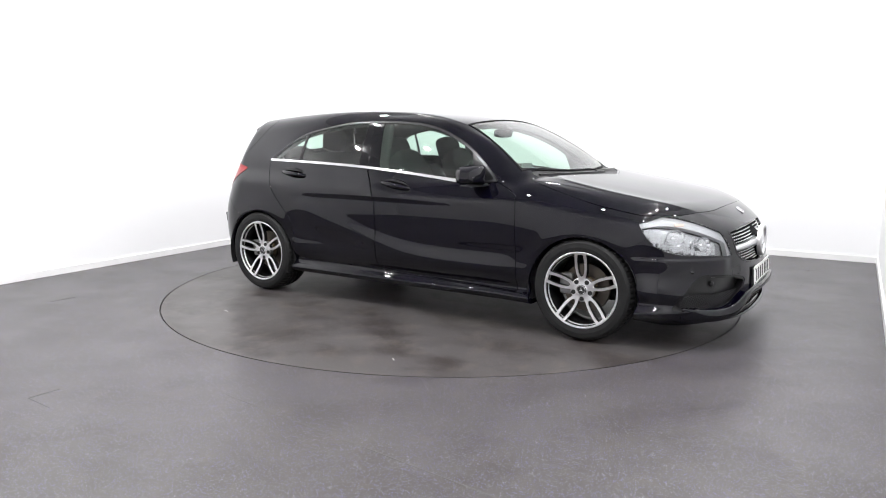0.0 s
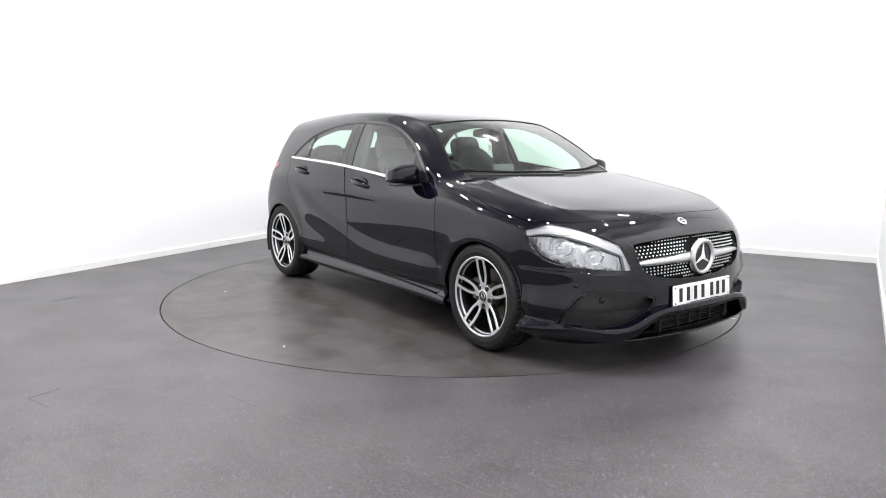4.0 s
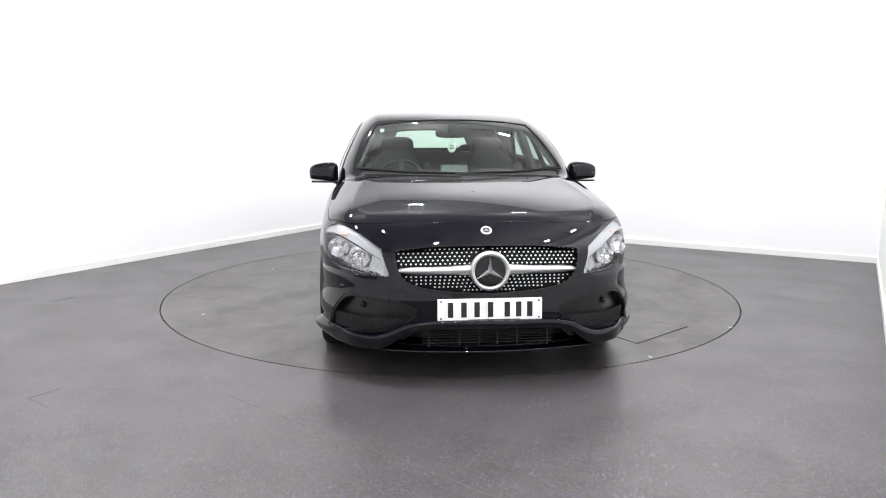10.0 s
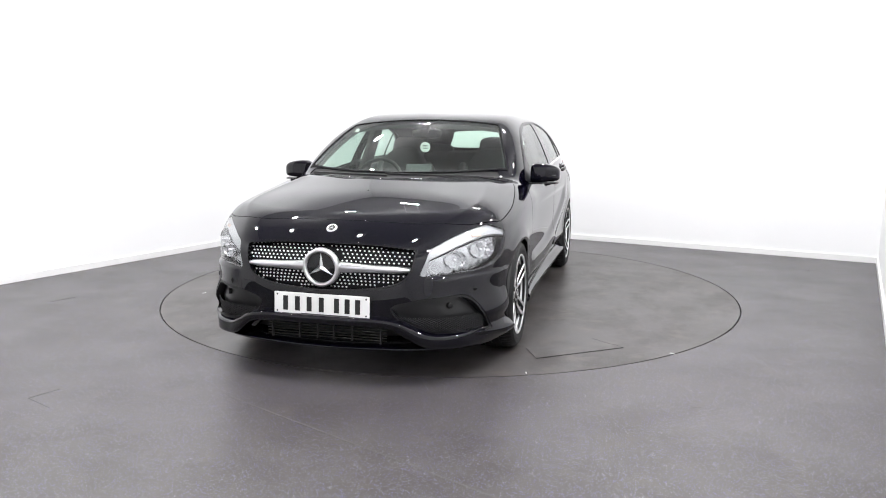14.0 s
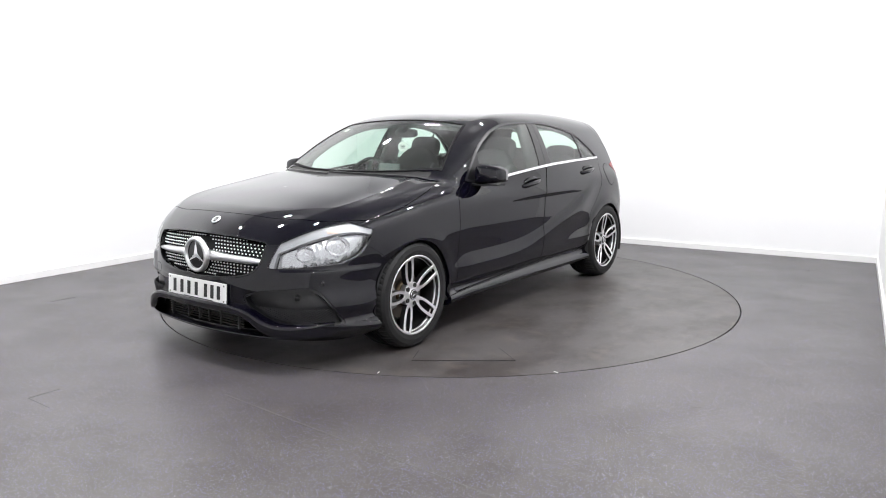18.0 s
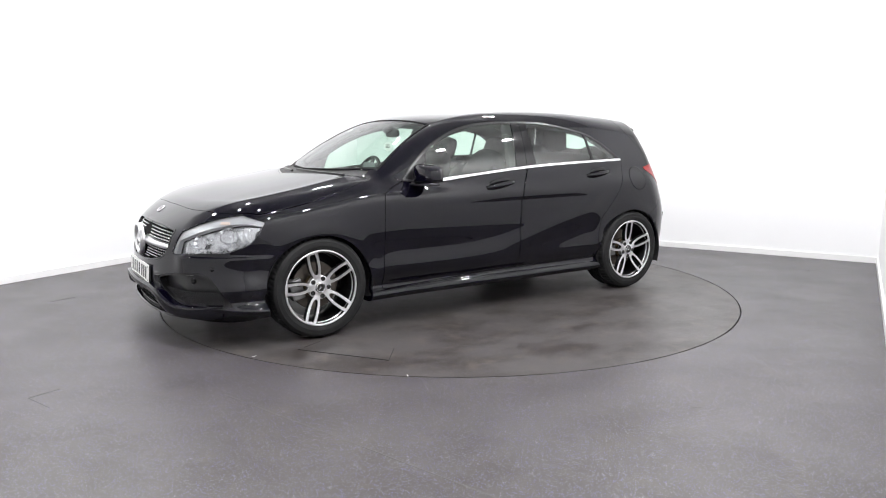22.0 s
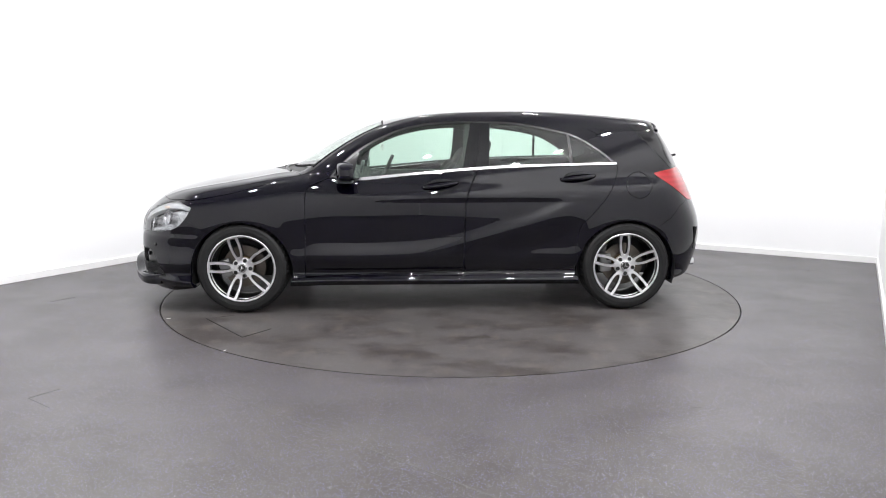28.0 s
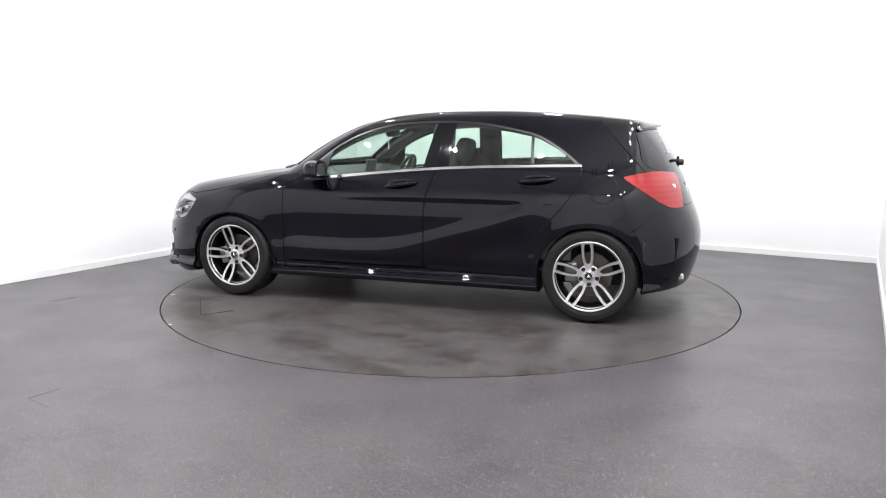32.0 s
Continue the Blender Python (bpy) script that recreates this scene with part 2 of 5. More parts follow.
slab("baseboard_north", U0 + 0.016, 3.014, V1 - 0.016, V1, 0.0, 0.058, M["skirting"], "low white skirting board", "baseboard")
east_block("baseboard_east", -0.016, 0.0, 0.0, 0.058, M["skirting"], "low white skirting board", "baseboard")


def floor_with_hole():
    """The floor sheet, with a round hole for the turntable."""
    bm = bmesh.new()
    n = 192
    inner = []
    outer = []
    for k in range(n):
        a = 2 * math.pi * k / n
        inner.append(bm.verts.new((RING * math.cos(a), RING * math.sin(a), 0)))
        # meet the rectangle of the room
        d = Vector((math.cos(a), math.sin(a), 0))
        du, dv = d.dot(U), d.dot(V)
        s = min(((U1 + 0.3 if du > 0 else U0) / du) if abs(du) > 1e-9 else 1e9, ((V1 if dv > 0 else V0) / dv) if abs(dv) > 1e-9 else 1e9)
        outer.append(bm.verts.new(d * s))
    low = [bm.verts.new((v.co.x, v.co.y, -0.03)) for v in inner]
    for k in range(n):
        j = (k + 1) % n
        bm.faces.new((inner[k], outer[k], outer[j], inner[j]))
        bm.faces.new((low[k], inner[k], inner[j], low[j]))
    for u, v in ((U0, V0), (U1 + 0.3, V0), (U1 + 0.3, V1), (U0, V1)):
        c = bm.verts.new(room(u, v))
        near = sorted(outer, key=lambda o: (o.co - c.co).length)[:2]
        bm.faces.new((c, near[0], near[1]))
    bmesh.ops.recalc_face_normals(bm, faces=bm.faces)
    for f in bm.faces:
        if abs(f.normal.z) > 0.9 and f.normal.z < 0:
            f.normal_flip()
    return bm


tagged(part("floor", floor_with_hole(), M["floor"]), "grey speckled safety vinyl floor", "floor", kind="structure")
tagged(part("turntable_pit", prism([(2.3 * math.cos(a / 48 * math.pi), 2.3 * math.sin(a / 48 * math.pi)) for a in range(96)], -0.06, -0.03), M["dark"]),
       "dark pit below the turntable", "floor", kind="structure")

turntable = new("turntable")
tagged(turntable, "flush round grey vinyl turntable with dark seam", "turntable")
part("deck", prism([(2.2125 * math.cos(a / 96 * math.pi), 2.2125 * math.sin(a / 96 * math.pi)) for a in range(192)], -0.025, 0.0), M["deck"], turntable)

for u, v in LAMP_PLACES:
    fitting = new("ceiling_light")
    fitting.matrix_world = Matrix.Translation(room(u, v, RAIL)) @ pose(0, 0, 0, 0, 0, ROOM_TURN + 90)
    tagged(fitting, "slim rectangular light panel hung below the ceiling", "ceiling light", "lights on the ceiling")
    part("housing", box_bm((0.26, 0.10, 0.06), (0, 0, -0.03), 0.006), M["skirting"], fitting)
    part("diffuser", box_bm((0.13, 0.05, 0.008), (0, 0, -0.064)), M["lamp"], fitting)
    # glowing top strip added to match the upward fill
    if u > 2.4:
        part("added_upper_diffuser", box_bm((0.20, 0.05, 0.008), (0, 0, 0.004)), M["lamp"], fitting)
    for x in (-0.1, 0.1):
        part("drop_rod", box_bm((0.008, 0.008, CEIL - RAIL), (x, 0, (CEIL - RAIL) / 2)), M["steel"], fitting)


def strip_bm(points, width, z, thick):
    """A thin flat strip along points."""
    bm = bmesh.new()
    for (ax, ay), (bx, by) in zip(points, points[1:]):
        d = Vector((bx - ax, by - ay, 0)).normalized()
        n = Vector((-d.y, d.x, 0)) * (width / 2)
        low = [Vector((ax, ay, z)) + n, Vector((ax, ay, z)) - n, Vector((bx, by, z)) - n, Vector((bx, by, z)) + n]
        b = [bm.verts.new(q) for q in low]
        t = [bm.verts.new(q + Vector((0, 0, thick))) for q in low]
        bm.faces.new(b[::-1])
        bm.faces.new(t)
        for i in range(4):
            bm.faces.new((b[i], b[(i + 1) % 4], t[(i + 1) % 4], t[i]))
    bmesh.ops.recalc_face_normals(bm, faces=bm.faces)
    return bm


# the service hatch let into the deck, with its open joint
hatch_corners = [(1.705, 0.961), (1.362, 1.425), (1.222, 1.238), (1.535, 0.878)]
part("hatch_plate", prism(hatch_corners[::-1], 0.0003, 0.0022), M["deck"], turntable, "hatch plate let into the deck")
part("hatch_joint", strip_bm([hatch_corners[0], hatch_corners[1]], 0.007, 0.0, 0.0028), M["ink"], turntable, "dark open joint")
part("hatch_joint", strip_bm([hatch_corners[1], hatch_corners[2]], 0.004, 0.0, 0.0028), M["ink"], turntable)
part("hatch_joint", strip_bm([(1.665, 0.942), hatch_corners[3]], 0.005, 0.0, 0.0028), M["ink"], turntable)
for x, y, a in ((1.966, 0.942, 20), (1.404, 1.70, 70), (1.56, 1.02, -30), (-0.9, -1.55, 10), (0.75, -1.8, 140)):
    d = (0.014 * math.cos(math.radians(a)), 0.014 * math.sin(math.radians(a)))
    part("scuff_mark", strip_bm([(x - d[0], y - d[1]), (x, y + 0.004), (x + d[0], y + d[1])], 0.005, 0.0, 0.002), M["white_plastic"], turntable)
for x0, y0, x1, y1, w, mat in ((-2.977, -0.588, -2.864, -0.42, 0.004, "slat_grey"), (-2.014, -2.542, -1.845, -2.661, 0.003, "faint_cut"), (-2.014, -2.542, -1.93, -2.42, 0.0025, "faint_cut")):
    tagged(part("floor_cut", strip_bm([(x0, y0), (x1, y1)], w, 0.0, 0.0012), M[mat]), "short dark cut in the vinyl floor", "floor mark", kind="structure")
SEAM0, SEAM1 = Vector((-0.78, -2.72, 0)), Vector((-0.175, -3.2, 0))
tagged(part("floor_seam", strip_bm([tuple((SEAM0 + (SEAM1 - SEAM0) * k / 6).xy) for k in range(-3, 13)], 0.006, 0.0, 0.001), M["seam"]), "pale welded seam in the vinyl floor", "floor seam", kind="structure")
for x, y, a, l in ((1.15, -2.62, 12, 0.05), (2.9, 0.1, -20, 0.07), (-2.2, 1.5, 40, 0.05), (3.3, 0.75, 160, 0.06), (-0.2, -2.75, 80, 0.015), (0.72, -2.55, 20, 0.02)):
    d = (l * math.cos(math.radians(a)) / 2, l * math.sin(math.radians(a)) / 2)
    tagged(part("floor_scuff", strip_bm([(x - d[0], y - d[1]), (x + d[0], y + d[1])], 0.006, 0.0, 0.001), M["seam"]), "short pale scuff on the vinyl floor", "floor mark", kind="structure")

# bodies for the added fill lights, all out of view
for u, v, turn in ADDED_FILLS:
    trough = new("added_fill_trough")
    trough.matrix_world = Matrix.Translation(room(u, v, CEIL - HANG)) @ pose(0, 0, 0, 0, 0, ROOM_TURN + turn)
    tagged(trough, "added unseen white trough light that brightens the wall", "wall washer", "troughs before the far walls")
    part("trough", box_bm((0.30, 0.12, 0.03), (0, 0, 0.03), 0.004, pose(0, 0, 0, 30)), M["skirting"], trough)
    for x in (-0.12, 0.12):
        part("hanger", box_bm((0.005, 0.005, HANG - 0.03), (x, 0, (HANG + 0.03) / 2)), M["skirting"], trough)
# ---------------------------------------------------------------- the car's outer surface
# Car space: x forwards, y to its left, z up; the wheelbase is centred on the origin.
WB = 2.699 / 2


class Spline:
    """A natural cubic through a few points, straight beyond its ends."""

    def __init__(self, *pts):
        pts = sorted(pts)
        self.x = np.array([q[0] for q in pts], float)
        self.y = np.array([q[1] for q in pts], float)
        n = len(pts)
        h = np.diff(self.x)
        a, b = np.eye(n), np.zeros(n)
        for i in range(1, n - 1):
            a[i, i - 1], a[i, i], a[i, i + 1] = h[i - 1], 2 * (h[i - 1] + h[i]), h[i]
            b[i] = 6 * ((self.y[i + 1] - self.y[i]) / h[i] - (self.y[i] - self.y[i - 1]) / h[i - 1])
        self.m = np.linalg.solve(a, b)

    def __call__(self, q):
        q = np.asarray(q, float)
        c = np.clip(q, self.x[0], self.x[-1])
        i = np.clip(np.searchsorted(self.x, c) - 1, 0, len(self.x) - 2)
        h = self.x[i + 1] - self.x[i]
        a, b = (self.x[i + 1] - c) / h, (c - self.x[i]) / h
        v = a * self.y[i] + b * self.y[i + 1] + ((a ** 3 - a) * self.m[i] + (b ** 3 - b) * self.m[i + 1]) * h * h / 6
        h0, h1 = self.x[1] - self.x[0], self.x[-1] - self.x[-2]
        s0 = (self.y[1] - self.y[0]) / h0 - h0 * self.m[1] / 6
        s1 = (self.y[-1] - self.y[-2]) / h1 + h1 * self.m[-2] / 6
        return v + np.where(q < self.x[0], (q - self.x[0]) * s0, 0) + np.where(q > self.x[-1], (q - self.x[-1]) * s1, 0)


def smax(a, b, k):
    h = np.maximum(k - np.abs(a - b), 0) / k
    return np.maximum(a, b) + h * h * k / 4


def smin(a, b, k):
    return -smax(-a, -b, k)


def step(q):
    q = np.clip(q, 0, 1)
    return q * q * (3 - 2 * q)


PLAN = Spline((-2.15, 0.70), (-1.9, 0.815), (-1.6, 0.868), (-1.35, 0.884), (-0.9, 0.88), (-0.3, 0.876), (0.4, 0.872), (0.9, 0.876), (1.35, 0.886), (1.65, 0.862), (1.9, 0.80), (2.2, 0.66))
SIDE = Spline((0.13, 0.075), (0.17, 0.045), (0.205, 0.012), (0.238, 0.011), (0.266, 0.040), (0.32, 0.031), (0.45, 0.016), (0.6, 0.004), (0.70, 0.0), (0.79, 0.004), (0.85, 0.012), (0.93, 0.038), (1.02, 0.082), (1.15, 0.16))
SWEEP = Spline((1.0, 0.41), (0.52, 0.405), (0.09, 0.428), (-0.23, 0.49), (-0.51, 0.57), (-0.74, 0.65), (-1.0, 0.76), (-1.3, 0.86))
BONNET_FOLD = Spline((2.1, 0.45), (2.0, 0.517), (1.82, 0.625), (1.56, 0.672), (1.22, 0.64), (1.0, 0.607))
CREASE = Spline((1.3, 0.79), (0.88, 0.803), (0.5, 0.818), (0.12, 0.832), (-0.22, 0.858), (-0.52, 0.90), (-0.74, 0.93), (-1.2, 0.962), (-1.7, 0.985))
HOOD = Spline((2.30, 0.61), (2.2, 0.705), (2.1, 0.772), (1.87, 0.856), (1.64, 0.908), (1.42, 0.944), (1.19, 0.981), (0.97, 1.008), (0.78, 1.004), (0.5, 0.985), (0.0, 0.99), (-0.6, 1.01), (-1.3, 1.03), (-2.1, 1.0))
ROOF = Spline((1.34, 0.81), (1.11, 0.965), (0.91, 1.095), (0.66, 1.235), (0.42, 1.332), (0.17, 1.388), (-0.08, 1.411), (-0.4, 1.42), (-0.65, 1.419), (-1.07, 1.398), (-1.53, 1.353), (-1.75, 1.32), (-2.1, 1.25))
GLASS = Spline((0.90, 0.025), (1.0, 0.0), (1.1, -0.04), (1.2, -0.09), (1.3, -0.15), (1.4, -0.225))
GPLAN = Spline((-2.0, 0.70), (-1.7, 0.755), (-1.3, 0.80), (-0.8, 0.826), (-0.2, 0.826), (0.3, 0.806), (0.7, 0.775), (1.1, 0.71))
NOSE = Spline((0.14, 2.145), (0.22, 2.20), (0.32, 2.222), (0.45, 2.220), (0.58, 2.208), (0.68, 2.180), (0.76, 2.125))
TAIL = Spline((0.15, -1.96), (0.30, -2.02), (0.45, -2.055), (0.60, -2.05), (0.75, -2.0), (0.85, -1.955), (1.0, -1.90))
SCREEN = Spline((0.9, -1.93), (1.0, -1.89), (1.15, -1.81), (1.3, -1.71), (1.45, -1.60))


def side_relief(x, z):
    """The swept ridge along the doors and the fine crease through the handles."""
    t = z - SWEEP(x)
    ridge = np.where(t > 0, 1 - step(t / 0.10), 1 - step(-t / 0.20)) * step((0.98 - x) / 0.25) * step((x + 1.15) / 0.35)
    c = np.sqrt((z - CREASE(x)) ** 2 + 0.003 ** 2)
    line = np.exp(-c / 0.035) * step((1.25 - x) / 0.5) * step((x + 1.75) / 0.3)
    flare = np.exp(-((np.hypot(np.abs(x) - WB, z - 0.30) - 0.37) / 0.045) ** 2) * step((z - 0.25) / 0.2)
    return 0.017 * ridge + 0.0018 * line + 0.005 * flare


def body_field(x, y, z):
    """Below zero inside the car's body."""
    y = np.abs(y)
    fore = step((x - 0.7) / 0.9)
    side = y - (PLAN(x) - 0.006 + side_relief(x, z) - SIDE(z) - fore * (0.30 * np.maximum(z - 0.60, 0) ** 1.5 - 0.045 * step((0.46 - z) / 0.26)))
    top = (z - HOOD(x) + 0.08 * y * y + 0.12 * np.maximum(y - 0.45, 0) ** 2) * 0.9
    fold = np.sqrt((y - BONNET_FOLD(x)) ** 2 + 0.005 ** 2)
    top = top - 0.009 * np.exp(-fold / 0.055) * step((x - 0.95) / 0.2) * step((2.08 - x) / 0.15)
    front = (x - NOSE(z) + 0.15 * (y / 0.62) ** 2 * (0.4 + 0.6 * y / 0.62)) * 0.85
    # the ledge below the headlights
    ledge = step((0.552 - z) / 0.020) * step((z - 0.40) / 0.13) * step((x - 1.62) / 0.10) * step((y - 0.50) / 0.08)
    front = front - 0.011 * ledge
    front = front - 0.044 * np.exp(-((z - 0.33) / 0.13) ** 2) * step((y - 0.42) / 0.3)
    side = side - 0.008 * ledge - 0.026 * np.exp(-((z - 0.33) / 0.13) ** 2) * step((x - 1.55) / 0.25)
    back = TAIL(z) + 0.16 * (y / 0.7) ** 3 - x
    low = smax(smax(side, top, 0.10), smax(front, back, 0.02), 0.12)
    low = smax(low, 0.185 - 0.04 * step((x - 1.6) / 0.3) + 0.03 * step((-1.5 - x) / 0.3) - z, 0.03)
    gside = (y - GPLAN(x) - GLASS(z)) * 0.9
    gtop = (z - ROOF(x + 0.27 * y * y) + 0.055 * y * y) * 0.85
    gback = SCREEN(z) + 0.18 * (y / 0.7) ** 2.5 - x
    up = smax(smax(gside, gtop, 0.09), gback * 0.9, 0.05)
    return smin(low, smax(up, 0.8 - z, 0.02), 0.03)


def body_normal(p, e=0.002):
    g = np.stack([body_field(*(p + d).T) - body_field(*(p - d).T) for d in np.eye(3) * e], 1)
    return g / np.linalg.norm(g, axis=1, keepdims=True)


def body_grid(step_m=0.016):
    """Half the body (y >= 0) as a grid of points on the surface."""
    front, rear, mid = 1.55, -1.45, 0.52
    lon = []
    for k in range(int((front - rear) / step_m) + 1):
        lon.append((rear + (front - rear) * k / int((front - rear) / step_m), 0.0, 1.0, 0.86))
    n = int(1.25 / step_m)
    fan_f, fan_r = [], []
    for k in range(1, n + 1):
        s = 1.25 * k / n
        tx, ty = (s, 0.85) if s < 0.4 else (0.4 + 0.28 * ((s - 0.4) / 0.85), 0.85 - (s - 0.4))
        r = math.hypot(tx, ty)
        fan_f.append((front, tx / r, ty / r, r))
        fan_r.append((rear, -tx / r, ty / r, r))
    lon = fan_r[::-1] + lon + fan_f
    rows = []
    for ox, hx, hy, reach in lon:
        ztop = 1.4 - 0.52 * float(step((ox - 0.2) / 1.0))
        rows.append((ox, hx, hy, reach, ztop))
    nlat = int(2.75 / step_m)
    O, D = [], []
    for ox, hx, hy, reach, ztop in rows:
        for j in range(nlat + 1):
            s = j / nlat
            # from the middle of the underside, out, up the side and in along the top
            if s < 0.14:
                a, zz = reach * s / 0.14, 0.19
            elif s < 0.62:
                q = (s - 0.14) / 0.48
                a, zz = reach, 0.19 + (ztop - 0.19) * q
            else:
                a, zz = reach * (1 - (s - 0.62) / 0.38), ztop
            d = np.array([hx * a, hy * a, zz - mid])
            O.append((ox, 0, mid))
            D.append(d / np.linalg.norm(d))
    O, D = np.array(O), np.array(D)
    lo, hi = np.full(len(O), 0.02), np.full(len(O), 1.9)
    for _ in range(26):
        t = (lo + hi) / 2
        inside = body_field(*(O + D * t[:, None]).T) < 0
        lo, hi = np.where(inside, t, lo), np.where(inside, hi, t)
    P = O + D * ((lo + hi) / 2)[:, None]
    P[np.abs(P[:, 1]) < 1e-6, 1] = 0
    w = nlat + 1
    F = []
    idx = np.arange(len(rows) * w).reshape(len(rows), w)
    a, b, c, d = idx[:-1, :-1].ravel(), idx[1:, :-1].ravel(), idx[1:, 1:].ravel(), idx[:-1, 1:].ravel()
    F = np.concatenate([np.stack([a, c, b], 1), np.stack([a, d, c], 1)])
    return P, F
# ---------------------------------------------------------------- cutting the surface into panels
def cut(v, f, val):
    """Cuts triangles along val = 0; gives the points, the faces below zero and those above."""
    pos = val > 0
    k = pos[f].sum(1)
    neg_f, pos_f = [f[k == 0]], [f[k == 3]]
    mixed = f[(k == 1) | (k == 2)]
    if len(mixed) == 0:
        return v, neg_f[0], pos_f[0]
    lone_pos = pos[mixed].sum(1) == 1
    m = np.where(pos[mixed] == lone_pos[:, None], 1, 0).argmax(1)
    r = np.arange(len(mixed))
    a, b, c = mixed[r, m], mixed[r, (m + 1) % 3], mixed[r, (m + 2) % 3]
    e = np.concatenate([np.sort(np.stack([a, b], 1), 1), np.sort(np.stack([a, c], 1), 1)])
    u, inv = np.unique(e, axis=0, return_inverse=True)
    inv = inv.ravel()
    w = np.clip(val[u[:, 0]] / (val[u[:, 0]] - val[u[:, 1]]), 0.001, 0.999)[:, None]
    v2 = np.concatenate([v, v[u[:, 0]] * (1 - w) + v[u[:, 1]] * w])
    ab, ac = len(v) + inv[:len(mixed)], len(v) + inv[len(mixed):]
    lone = np.stack([a, ab, ac], 1)
    rest = np.concatenate([np.stack([ab, b, c], 1), np.stack([ab, c, ac], 1)])
    two = np.concatenate([lone_pos, lone_pos])
    neg_f += [lone[~lone_pos], rest[two]]
    pos_f += [lone[lone_pos], rest[~two]]
    return v2, np.concatenate(neg_f), np.concatenate(pos_f)


def compact(v, f):
    used, inv = np.unique(f, return_inverse=True)
    return v[used], inv.reshape(-1, 3)


def rounded(pts, per=6):
    """A closed smooth outline through the points; a point given twice is a corner."""
    p = np.array(pts, float)
    n = len(p)
    out = []
    for i in range(n):
        a, b, c, d = p[i - 1], p[i], p[(i + 1) % n], p[(i + 2) % n]
        if np.allclose(b, c):
            continue
        ta = (c - a) / 2 if not np.allclose(a, b) else (c - b) * 0.6
        tb = (d - b) / 2 if not np.allclose(c, d) else (c - b) * 0.6
        for s in np.linspace(0, 1, per, endpoint=False):
            out.append((2 * s ** 3 - 3 * s * s + 1) * b + (s ** 3 - 2 * s * s + s) * ta + (3 * s * s - 2 * s ** 3) * c + (s ** 3 - s * s) * tb)
    return np.array(out)


def outline_field(pts, x, y):
    """The distance to a closed outline, below zero inside."""
    d = np.full(len(x), 1e9)
    inside = np.zeros(len(x), bool)
    n = len(pts)
    for i in range(n):
        (ax, ay), (bx, by) = pts[i], pts[(i + 1) % n]
        ex, ey = bx - ax, by - ay
        t = np.clip(((x - ax) * ex + (y - ay) * ey) / (ex * ex + ey * ey + 1e-12), 0, 1)
        d = np.minimum(d, np.hypot(x - ax - t * ex, y - ay - t * ey))
        if abs(ey) > 1e-12:
            inside ^= ((ay > y) != (by > y)) & (x < ex * (y - ay) / ey + ax)
    return np.where(inside, -d, d)


def flip(v):
    return v * np.array([1.0, -1.0, 1.0])


def rim_edges(v, f, nrm):
    """The open edges of a sheet, and for each the way out of the sheet."""
    e = np.concatenate([f[:, [0, 1]], f[:, [1, 2]], f[:, [2, 0]]])
    _, first, count = np.unique(np.sort(e, 1), axis=0, return_index=True, return_counts=True)
    lone = first[count == 1]
    e = e[lone]
    out = np.cross(v[e[:, 1]] - v[e[:, 0]], nrm[e[:, 0]])
    inwards = v[f[lone % len(f)]].mean(1) - v[e].mean(1)
    out = np.where((out * inwards).sum(1, keepdims=True) > 0, -out, out)
    return e, out


EDGE = 0.002


